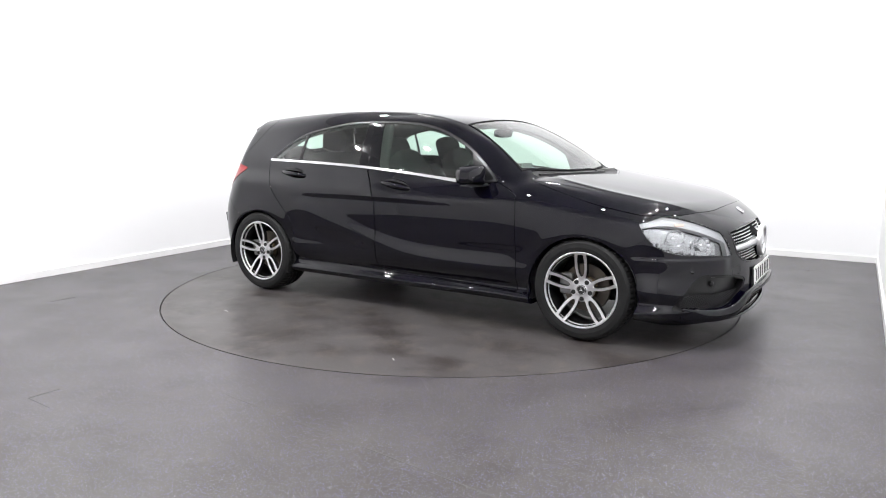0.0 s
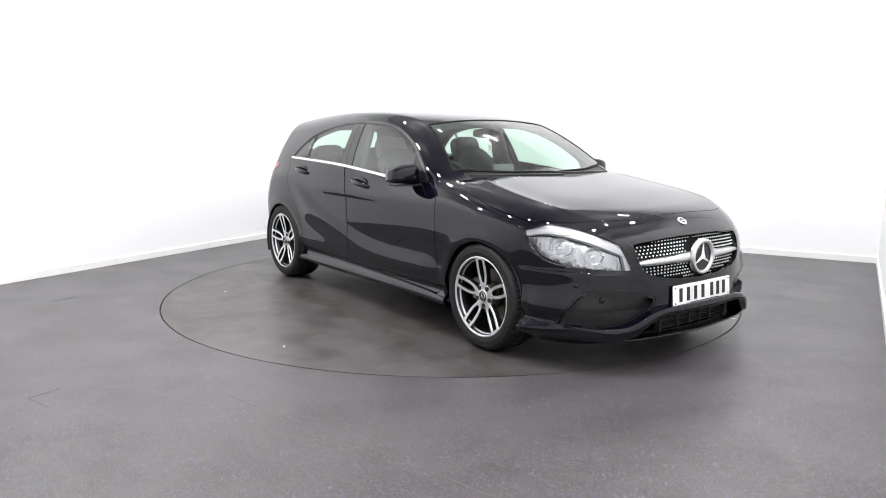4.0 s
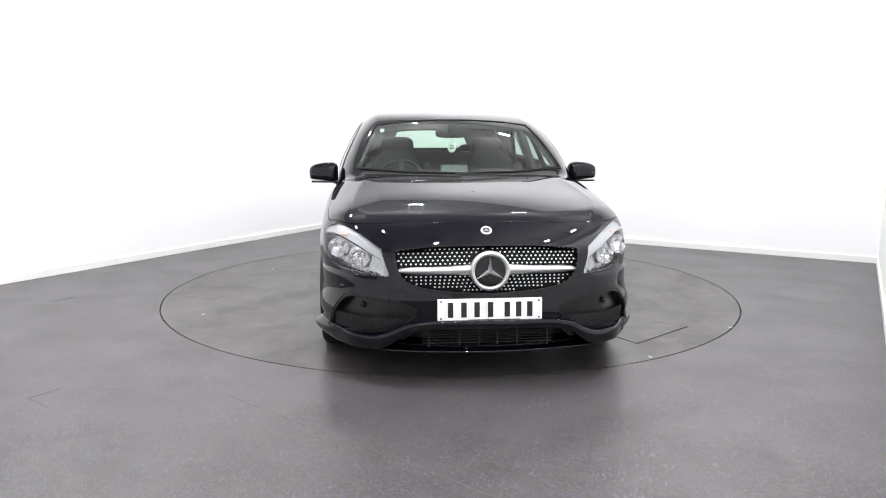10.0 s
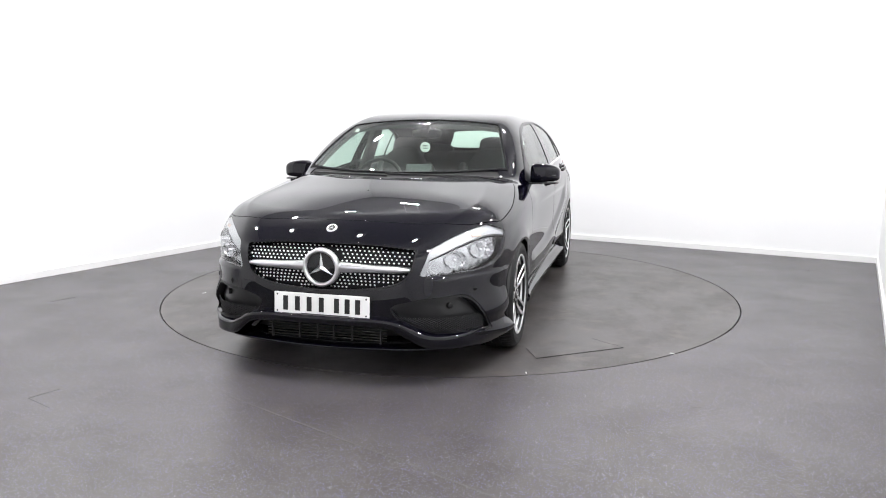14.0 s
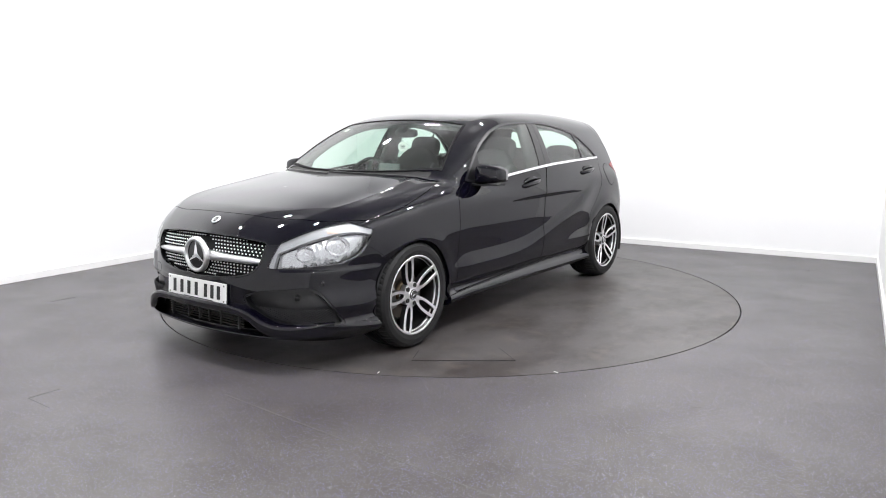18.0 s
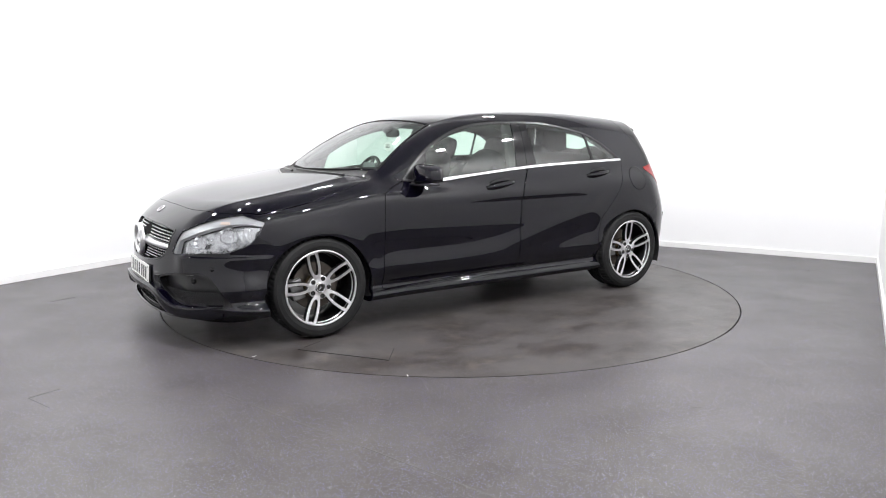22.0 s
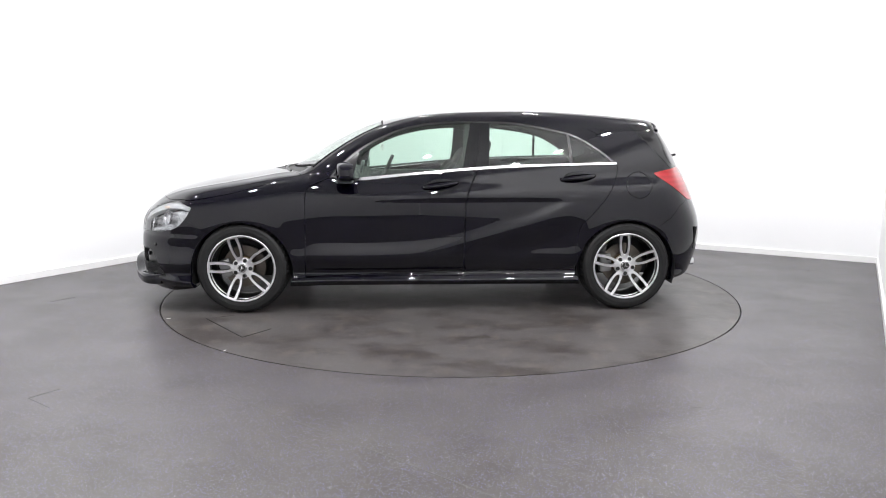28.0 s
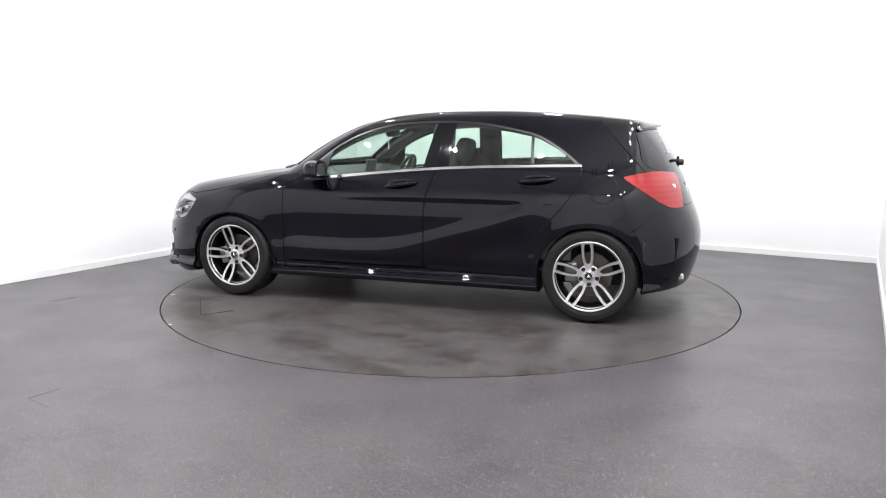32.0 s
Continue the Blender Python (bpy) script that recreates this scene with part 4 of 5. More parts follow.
def tread_mesh():
    """The tyre: a rounded carcass with three grooves and cross cuts at the shoulder."""
    prof = [(0.228, 0.008), (0.236, 0.016), (0.262, 0.022), (0.288, 0.020), (0.303, 0.008), (0.3125, -0.010), (0.317, -0.030), (0.3185, -0.050), (0.312, -0.052), (0.312, -0.060), (0.3185, -0.062), (0.3185, -0.098), (0.312, -0.100), (0.312, -0.110), (0.3185, -0.112),
            (0.3185, -0.148), (0.312, -0.150), (0.312, -0.158), (0.3185, -0.160), (0.317, -0.180), (0.3125, -0.200), (0.303, -0.218), (0.288, -0.230), (0.262, -0.232), (0.228, -0.218)]
    bm = bmesh.new()
    steps = 180
    rings = []
    for k in range(steps):
        a = 2 * math.pi * k / steps
        cutk = k % 3 == 0
        row = []
        for i, (r, h) in enumerate(prof):
            if cutk and (i in (5, 6, 7, 19, 18, 20)):
                r -= 0.005
            row.append(bm.verts.new((r * math.cos(a), h, r * math.sin(a))))
        rings.append(row)
    for k in range(steps):
        p, q = rings[k], rings[(k + 1) % steps]
        for i in range(len(prof) - 1):
            bm.faces.new((p[i], p[i + 1], q[i + 1], q[i]))
    bmesh.ops.recalc_face_normals(bm, faces=bm.faces)
    return bm


def make_wheel():
    wheel = part("wheel", lathe([(0.2225, 0.011), (0.226, 0.0155), (0.234, 0.017), (0.238, 0.010), (0.234, 0.003)], 96, True), M["alloy"], car, smooth=True)
    part("tyre", tread_mesh(), M["tyre"], wheel, "black low-profile tyre")
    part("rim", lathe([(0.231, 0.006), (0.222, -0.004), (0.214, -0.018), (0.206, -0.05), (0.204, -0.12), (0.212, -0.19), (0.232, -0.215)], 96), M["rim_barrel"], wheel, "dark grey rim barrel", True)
    part("rim_step", lathe([(0.2185, -0.006), (0.2155, -0.008), (0.2145, -0.016), (0.216, -0.022)], 96), M["alloy"], wheel, smooth=True)
    data = spoke_mesh()
    for k in range(5):
        s = mesh_object("spoke", data, None, wheel)
        s.matrix_basis = pose(0, 0, 0, 0, 72 * k)
    part("hub", lathe([(0.0, -0.006), (0.030, -0.006), (0.034, -0.010), (0.060, -0.012), (0.074, -0.016), (0.074, -0.05), (0.0, -0.05)], 48), M["alloy"], wheel, smooth=False)
    part("hub_cap", lathe([(0.0, 0.0005), (0.026, 0.0), (0.031, -0.003), (0.031, -0.012)], 48), M["ink"], wheel, "black centre cap with silver ring")
    part("cap_ring", lathe([(0.024, 0.0012), (0.0255, 0.003), (0.028, 0.003), (0.029, 0.0005)], 48), M["chrome"], wheel, smooth=True)
    st = part("cap_star", star_bm(0.0215, 0.003), M["chrome"], wheel)
    st.matrix_basis = Matrix.Translation((0, 0.0012, 0))
    bolt = lathe([(0.0, -0.001), (0.0085, -0.001), (0.0095, 0.001), (0.0135, 0.001), (0.0142, -0.001), (0.0142, -0.03)], 16)
    data = bpy.data.meshes.new("wheel_bolt")
    bolt.to_mesh(data)
    bolt.free()
    data.materials.append(M["ink"])
    for k in range(5):
        a = math.radians(90 + 36 + 72 * k)
        b = mesh_object("wheel_bolt", data, None, wheel)
        b.matrix_basis = Matrix.Translation((0.056 * math.cos(a), -0.008, 0.056 * math.sin(a)))
    part("brake_disc", lathe([(0.055, -0.075), (0.075, -0.075), (0.078, -0.092), (0.148, -0.092), (0.150, -0.095), (0.150, -0.112), (0.055, -0.112)], 64, True), M["disc"], wheel, "steel brake disc")
    part("disc_bell", lathe([(0.0, -0.060), (0.070, -0.060), (0.076, -0.070), (0.076, -0.092)], 48), M["brass"], wheel, "rust-browned disc bell", True)
    bm = box_bm((0.085, 0.075, 0.13), (0.125, -0.10, 0.02), 0.014)
    part("brake_caliper", bm, M["caliper"], wheel)
    part("caliper_bolt", lathe([(0.0, -0.055), (0.010, -0.055), (0.012, -0.06), (0.012, -0.09)], 16), M["steel"], wheel).matrix_basis = Matrix.Translation((0.11, 0, 0.05))
    return wheel


first_wheel = make_wheel()
WHEELS = ((1, 1, 15), (-1, 1, 4), (1, -1, 2), (-1, -1, 7))


def wheel_pose(sx, sy, turn):
    return Matrix.Translation((sx * WB, sy * (HUB_Y + 0.006), HUB_Z + 0.0145)) @ pose(0, 0, 0, 0, 0, 0 if sy > 0 else 180) @ pose(0, 0, 0, 0, turn)


first_wheel.matrix_basis = wheel_pose(*WHEELS[0])
for place in WHEELS[1:]:
    copy_thing(first_wheel, wheel_pose(*place))

# the liners of the wheel arches
for sx in (1, -1):
    for sy in (1, -1):
        bm = bmesh.new()
        n = 28
        rows = []
        for k in range(n + 1):
            a = math.radians(-18 + 216 * k / n)
            r = 0.352
            rows.append([bm.verts.new((sx * WB + r * math.cos(a), sy * 0.862, 0.298 + r * math.sin(a))), bm.verts.new((sx * WB + r * math.cos(a), sy * 0.55, 0.298 + r * math.sin(a))), bm.verts.new((sx * WB, sy * 0.55, 0.298))])
        for a, b in zip(rows, rows[1:]):
            bm.faces.new((a[0], a[1], b[1], b[0]))
            bm.faces.new((a[1], a[2], b[2], b[1]))
        bmesh.ops.remove_doubles(bm, verts=bm.verts, dist=1e-4)
        part("wheel_arch_liner", bm, M["dark"], car)
part("underbody_tray", box_bm((3.55, 1.16, 0.12), (0.07, 0, 0.27), 0.02), M["dark"], car)
part("engine_bay", box_bm((0.62, 1.05, 0.36), (1.72, 0, 0.48), 0.03), M["dark"], car)
part("boot_box", box_bm((0.62, 1.06, 0.50), (-1.58, 0, 0.55), 0.03), M["dark"], car)


# ---------------------------------------------------------------- front details
grille = panel("grille", *grille_f, M["grille_black"], car, both=True, lip=0.03, lift=-0.035, label="black grille with rows of chrome studs")
v, f = grille_f
gl = rounded(GRILLE)
frame_f = lambda q: -(outline_field(gl, q[:, 1], q[:, 2]) + 0.007)
edge, _ = split(v, f, frame_f)
panel("grille_frame", *edge, M["gloss_black"], car, both=True, lip=0.035, lift=0.002)

# studs in bent rows above and below the crossbar
bm = bmesh.new()
bmesh.ops.create_icosphere(bm, subdivisions=1, radius=1.0)
bmesh.ops.scale(bm, vec=(0.0044, 0.0060, 0.0050), verts=bm.verts)
stud_data = bpy.data.meshes.new("grille_stud")
bm.to_mesh(stud_data)
bm.free()
stud_data.materials.append(M["stud"])
bar_z = lambda y: 0.590 - 0.012 * (abs(y) / 0.46) ** 2
places = []
for up in (1, -1):
    for i in range(-19, 20):
        for j in range(6):
            y = (i + (0.5 if j % 2 else 0)) * 0.0240 * (1.0 + (0.0 if up > 0 else -0.035 * j))
            places.append((y, bar_z(y) + up * (0.030 + 0.0168 * j) - (0.0 if up > 0 else 0.002)))
room_left = outline_field(gl, np.array(places)[:, 0], np.array(places)[:, 1])
for (y, z), x, d in zip(places, on_body_all([(abs(y), z) for y, z in places]), room_left):
    if d < -0.013 and math.hypot(y, z - 0.588) > 0.100:
        s = mesh_object("grille_stud", stud_data, None, grille)
        s.matrix_basis = Matrix.Translation((x - 0.028, y, z))
# the crossbar
bm = bmesh.new()
prev = None
for k in range(41):
    y = -0.452 + 0.904 * k / 40
    at = on_body(abs(y), bar_z(y))
    h = 0.017 + 0.010 * math.exp(-((abs(y) - 0.06) / 0.12) ** 2)
    h *= min(1.0, 0.55 + (0.452 - abs(y)) * 6)
    sec = [(-0.03, -h * 0.9), (0.000, -h), (0.008, -h * 0.6), (0.012, 0.1 * h), (0.006, h * 0.8), (-0.004, h), (-0.03, h * 0.9)]
    row = [bm.verts.new((at.x - 0.012 + a, y, bar_z(y) + b)) for a, b in sec]
    if prev:
        for i in range(len(sec)):
            j = (i + 1) % len(sec)
            bm.faces.new((prev[i], prev[j], row[j], row[i]))
    else:
        bm.faces.new(row)
    prev = row
bm.faces.new(prev[::-1])
bmesh.ops.recalc_face_normals(bm, faces=bm.faces)
part("grille_bar", bm, M["satin_silver"], car, "satin silver crossbar", True)
BX = on_body(0.0, 0.588).x
emblem = part("emblem_ring", lathe([(0.076, 0.0), (0.077, 0.012), (0.083, 0.018), (0.092, 0.018), (0.098, 0.010), (0.099, -0.01)], 64), M["satin_silver"], car, "round silver emblem", True)
emblem.matrix_basis = Matrix.Translation((BX + 0.002, 0, 0.588)) @ pose(0, 0, 0, 0, 0, -90)
disc = part("emblem_plate", lathe([(0.0, 0.004), (0.079, 0.004), (0.079, -0.03)], 64), M["gloss_black"], emblem)
star = part("emblem_arms", star_bm(0.080, 0.016, 0.17), M["satin_silver"], emblem)
star.matrix_basis = Matrix.Translation((0, 0.005, 0))

# side intakes: a dark honeycomb behind a black shroud
lower_grille = panel("lower_grille", *lower_f, M["dark"], car, both=True, lip=0.05, lift=-0.06, label="black lower air intake with slats")
panel("lower_surround", *split(*lower_f, lambda q: -(outline_field(rounded(LOWER), q[:, 1], q[:, 2]) + 0.010))[0], M["gloss_black"], car, both=True, lip=0.05, lift=0.001)
for z in (0.218, 0.232, 0.246, 0.260, 0.274, 0.288):
    x = on_body(0.0, 0.30).x - 0.05
    part("slat", box_bm((0.012, 0.66, 0.004), (x, 0, z), 0.0012), M["slat_grey"], lower_grille)
for y in (-0.30, -0.145, -0.045, 0.045, 0.145, 0.30):
    part("rib", box_bm((0.016, 0.008, 0.095), (on_body(0.0, 0.30).x - 0.044, y, 0.250), 0.003), M["dark"], lower_grille)

hexa = bmesh.new()
ring_o = [hexa.verts.new((0, 0.0082 * math.cos(math.pi / 3 * k), 0.0068 * math.sin(math.pi / 3 * k))) for k in range(6)]
ring_i = [hexa.verts.new((0, 0.0060 * math.cos(math.pi / 3 * k), 0.0048 * math.sin(math.pi / 3 * k))) for k in range(6)]
ring_b = [hexa.verts.new((-0.006, 0.0060 * math.cos(math.pi / 3 * k), 0.0048 * math.sin(math.pi / 3 * k))) for k in range(6)]
for k in range(6):
    j = (k + 1) % 6
    hexa.faces.new((ring_o[k], ring_o[j], ring_i[j], ring_i[k]))
    hexa.faces.new((ring_i[k], ring_i[j], ring_b[j], ring_b[k]))
cell_v = [v.co.copy() for v in hexa.verts]
hexa.verts.index_update()
cell_f = [[q.index for q in f.verts] for f in hexa.faces]
hexa.free()
il = rounded(INTAKE)
for side in (1, -1):
    shroud = panel("side_intake", *intake_f, M["satin_black"], car, side, lip=0.045, lift=-0.045, label="black side intake with honeycomb mesh")
    verts, faces = [], []
    # even steps along the bumper's bend
    yy = np.linspace(0.34, 0.86, 400)
    xx = on_body_all([(q, 0.31) for q in yy])
    arc = np.concatenate([[0], np.cumsum(np.hypot(np.diff(xx), np.diff(yy)))])
    ygrid = np.interp(np.arange(0, arc[-1], 0.0123), arc, yy)
    lean = np.interp(ygrid, yy, np.gradient(xx, yy))
    grid = [(y, 0.25 + 0.0118 * j + (0.0059 if i % 2 else 0)) for i, y in enumerate(ygrid) for j in range(8)]
    gx = on_body_all(grid)
    keep = outline_field(il, gx - np.array(grid)[:, 0], np.array(grid)[:, 1])
    for k, ((y, z), x, d) in enumerate(zip(grid, gx, keep)):
        slope = max(-3.0, float(lean[k // 8]))
        if d > -0.020 or x - y < 1.14:
            continue
        ty, tx = 1 / math.hypot(1, slope), slope / math.hypot(1, slope)
        n0 = len(verts)
        verts += [(x + c.y * tx + (c.x - 0.018) * ty, side * (y + c.y * ty - (c.x - 0.018) * tx), z + c.z) for c in cell_v]
        faces += [[n0 + q for q in ff] for ff in cell_f]
    mesh = arrays("honeycomb", verts, faces, M["mesh_grey"], shroud, smooth=False)
    tagged(mesh, kind="stuff")
    edge, _ = split(*intake_f, lambda q: -(outline_field(il, q[:, 0] - q[:, 1], q[:, 2]) + 0.014))
    panel("intake_surround", *edge, M["satin_black"], car, side, lip=0.045, lift=-0.004)
    # parking sensor
    at = on_body(0.63, 0.395)
    sens = part("parking_sensor", lathe([(0.0, 0.006), (0.013, 0.006), (0.015, 0.003), (0.0155, -0.012)], 24), M["satin_black"], car, smooth=True)
    sens.matrix_basis = Matrix.Translation((at.x - 0.041, side * (at.y - 0.004), at.z)) @ pose(0, 0, 0, 0, 0, -90 + side * 40)

for side in (1, -1):
    at = on_body(0.735, 0.475)
    sens = part("parking_sensor", lathe([(0.0, 0.004), (0.010, 0.004), (0.0125, 0.002), (0.013, -0.008)], 24), M["gloss_black"], car, smooth=True)
    sens.matrix_basis = Matrix.Translation((at.x, side * at.y, at.z)) @ pose(0, 0, 0, 0, 0, -90 + side * 42)
cover_v, cover_f = split(*front_bumper, lambda v: np.maximum(np.abs(v[:, 1] - 0.455) - 0.042, np.abs(v[:, 2] - 0.462) - 0.026))[0]
_, cover_rim = split(cover_v, cover_f, lambda v: np.maximum(np.abs(v[:, 1] - 0.455) - 0.0405, np.abs(v[:, 2] - 0.462) - 0.0245))
panel("towing_cover_joint", *cover_rim, M["seal"], car, -1, lip=0.001, lift=0.0006)

# the splitter blade along the bumper's foot
bm = bmesh.new()
prev = None
BLADE = Spline((-0.86, 0.215), (-0.80, 0.205), (-0.62, 0.185), (-0.48, 0.178), (-0.2, 0.172), (0.0, 0.170), (0.2, 0.172), (0.48, 0.178), (0.62, 0.185), (0.80, 0.205), (0.86, 0.215))
for k in range(73):
    y = -0.70 + 1.40 * k / 72
    z = float(BLADE(y)) + 0.010
    at = on_body(abs(y), z + 0.012)
    nx, ny, _ = body_normal(np.array([[at.x, max(abs(y), 0.001), z + 0.012]]))[0]
    d = math.hypot(nx, ny)
    reach = 1.0 + 0.9 * math.exp(-((abs(y) - 0.50) / 0.16) ** 2) - 1.05 * float(step((abs(y) - 0.56) / 0.13))
    sec = [(-0.04, -0.014), (0.012, -0.013), (0.026, -0.008), (0.029, -0.003), (0.024, 0.003), (-0.01, 0.008), (-0.04, 0.010)]
    row = [bm.verts.new((at.x + (a * reach if a > 0 else a) * nx / d, y + math.copysign((a * reach if a > 0 else a) * ny / d, y), z + b)) for a, b in sec]
    if prev:
        for i in range(len(sec)):
            j = (i + 1) % len(sec)
            bm.faces.new((prev[i], prev[j], row[j], row[i]))
    else:
        bm.faces.new(row)
    prev = row
bm.faces.new(prev[::-1])
bmesh.ops.recalc_face_normals(bm, faces=bm.faces)
part("front_splitter", bm, M["paint"], car, smooth=True)
# and the raised fold that climbs from it to the plate
for side in (1, -1):
    bm = bmesh.new()
    prev = None
    pts = [(0.815, 0.238), (0.74, 0.226), (0.62, 0.222), (0.53, 0.232), (0.46, 0.268), (0.40, 0.305), (0.34, 0.322), (0.20, 0.328), (0.0, 0.329)]
    zs = Spline(*pts)
    for k in range(49):
        y = 0.785 * k / 48
        z = float(zs(y))
        at = on_body(y, z)
        w = 0.023 + 0.017 * float(step((y - 0.34) / 0.16)) * (1 - 0.5 * float(step((y - 0.72) / 0.09)))
        reach = 1.0 + 0.75 * math.exp(-((y - 0.48) / 0.15) ** 2) - 1.10 * float(step((y - 0.64) / 0.14))
        # a flat ledge, a crisp fold and a face that falls away below it
        sec = [(-0.03, w * 0.92), (0.022, w * 0.84), (0.030, w * 0.78), (0.034, w * 0.66), (0.035, w * 0.50), (0.036, -w * 0.20), (0.034, -w * 0.80), (0.028, -w * 0.95), (-0.03, -w)]
        nx, ny, _ = body_normal(np.array([[at.x, y, z]]))[0] if y > 0.02 else (1.0, 0.0, 0.0)
        d = math.hypot(nx, ny)
        row = [bm.verts.new((at.x + (a * reach if a > 0 else a) * nx / d, side * (y + (a * reach if a > 0 else a) * ny / d), z + b)) for a, b in sec]
        if prev:
            for i in range(len(sec) - 1):
                bm.faces.new((prev[i], prev[i + 1], row[i + 1], row[i]))
        prev = row
    bmesh.ops.recalc_face_normals(bm, faces=bm.faces)
    part("bumper_fold", bm, M["paint"], car, smooth=True)

# number plate: white, with plain dark bars for its marks
PX = 2.210
plate = part("number_plate", box_bm((0.006, 0.520, 0.111), (0, 0, 0), 0.0025), M["white_plate"], car, "white number plate with dark bars")
plate.matrix_basis = Matrix.Translation((PX + 0.012, 0, 0.398)) @ pose(0, 0, 0, 0, -4)
for y in (-0.196, -0.130, -0.065, 0.002, 0.085, 0.142, 0.198):
    b = part("plate_bar", box_bm((0.002, 0.027, 0.074), (0.004, y, 0.0), 0.0008), M["ink"], plate)
for y, z in ((-0.243, 0.042), (-0.243, -0.042), (0.243, 0.042), (0.243, -0.042)):
    part("plate_screw", lathe([(0.0, 0.002), (0.004, 0.002), (0.005, 0.0)], 12), M["steel"], plate).matrix_basis = Matrix.Translation((0.0032, y, z)) @ pose(0, 0, 0, 0, 0, -90)
part("plate_foot_bar", box_bm((0.002, 0.26, 0.006), (0.004, 0.02, -0.051), 0.0005), M["mesh_grey"], plate)
part("plate_carrier", box_bm((0.02, 0.50, 0.10), (PX, 0, 0.392), 0.004), M["dark"], car)
at = on_body(0.0, 0.767)
badge = part("bonnet_badge", lathe([(0.0, 0.003), (0.020, 0.003), (0.021, 0.005), (0.027, 0.005), (0.029, 0.0)], 40), M["badge_silver"], car, "small round silver badge", True)
badge.matrix_basis = Matrix.Translation((at.x + 0.002, 0, 0.769)) @ pose(0, 0, 0, 0, 0, -90) @ pose(0, 0, 0, 55)
part("badge_centre", lathe([(0.0, 0.0042), (0.018, 0.0042), (0.019, 0.002)], 32), M["ink"], badge)
part("badge_arms", star_bm(0.018, 0.003), M["chrome"], badge).matrix_basis = Matrix.Translation((0, 0.0042, 0))

# ---------------------------------------------------------------- sides: mirrors and handles
def boxy(radius, power, seg=32, rings=20):
    bm = bmesh.new()
    bmesh.ops.create_uvsphere(bm, u_segments=seg, v_segments=rings, radius=1.0)
    for v in bm.verts:
        v.co = Vector([math.copysign(abs(c) ** power, c) * r for c, r in zip(v.co, radius)])
    return bm


for side in (1, -1):
    bm = boxy((0.076, 0.098, 0.064), 0.46)
    for v in bm.verts:
        if v.co.x < -0.030:
            v.co.x = -0.030 - (v.co.x + 0.030) * 0.05
        v.co.z *= 1.0 - 0.20 * (v.co.y / 0.098)
        v.co.x -= 0.22 * max(0.0, v.co.y) 
        v.co.z += 0.012 * (1 - (v.co.y / 0.098) ** 2)
    mir = part("door_mirror", bm, M["paint"], car, "black door mirror with slim repeater", True)
    mir.matrix_basis = Matrix.Translation((0.605, side * 0.904, 0.978)) @ Matrix.Diagonal((1.0, side * 1.0, 0.94, 1))
    if side < 0:
        mir.data.flip_normals()
    part("mirror_glass", box_bm((0.004, 0.150, 0.086), (-0.035, -0.004, 0.008), 0.0015), M["mirror"], mir)
    part("mirror_edge", box_bm((0.006, 0.160, 0.094), (-0.032, -0.004, 0.008), 0.002), M["satin_black"], mir)
    part("repeater", box_bm((0.012, 0.125, 0.005), (0.062, 0.014, -0.004), 0.002, pose(0, 0, 0, 0, 0, 8)), M["dull_trim"], mir)
    arm = prism([(0.085, -0.200), (0.082, -0.03), (0.055, 0.080), (-0.030, 0.086), (-0.04, -0.200)], -0.066, -0.056)
    part("mirror_arm", arm, M["satin_black"], mir)


def tube(points, radii, sides=10):
    """A closed bar along points, oval in section: radii (across, up) for each."""
    bm = bmesh.new()
    prev, first = None, None
    for k, (p, (ra, rb)) in enumerate(zip(points, radii)):
        row = [bm.verts.new((p[0], p[1] + ra * math.cos(2 * math.pi * i / sides), p[2] + rb * math.sin(2 * math.pi * i / sides))) for i in range(sides)]
        if prev:
            for i in range(sides):
                j = (i + 1) % sides
                bm.faces.new((prev[i], prev[j], row[j], row[i]))
        else:
            first = row
        prev = row
    bm.faces.new(first)
    bm.faces.new(prev[::-1])
    bmesh.ops.recalc_face_normals(bm, faces=bm.faces)
    return bm


def on_side(x, z):
    q = np.linspace(1.0, 0.5, 1000)
    return float(q[int(np.argmax(body_field(np.full(1000, x), q, np.full(1000, z)) < 0))])


def on_top(x, y, z0=1.45):
    q = np.linspace(z0, 0.75, 700)
    return float(q[int(np.argmax(body_field(np.full(700, x), np.full(700, y), q) < 0))])


for side in (1, -1):
    for x0, z0, x1, z1 in ((0.100, 0.876, -0.160, 0.911), (-0.862, 0.929, -1.122, 0.955)):
        pts, rad = [], []
        for k in range(17):
            s = k / 16
            x, z = x0 + (x1 - x0) * s, z0 + (z1 - z0) * s
            y = on_side(x, z)
            bow = math.sin(math.pi * s) ** 0.5
            pts.append((x, side * (y - 0.006 + 0.036 * bow), z))
            rad.append((0.006 + 0.008 * bow, 0.009 + 0.008 * bow))
        part("door_handle", tube(pts, rad, 14), M["paint"], car, smooth=True)
        cup = boxy((0.098, 0.010, 0.044), 0.85, 32, 16)
        xc, zc = x0 + (x1 - x0) * 0.47, z0 + (z1 - z0) * 0.47
        ob = part("handle_cup", cup, M["gloss_black"], car, smooth=True)
        ob.matrix_basis = Matrix.Translation((xc, side * (on_side(xc, zc) - 0.006), zc)) @ pose(0, 0, 0, -side * 12, math.degrees(math.atan2(z1 - z0, x0 - x1)) * 1)

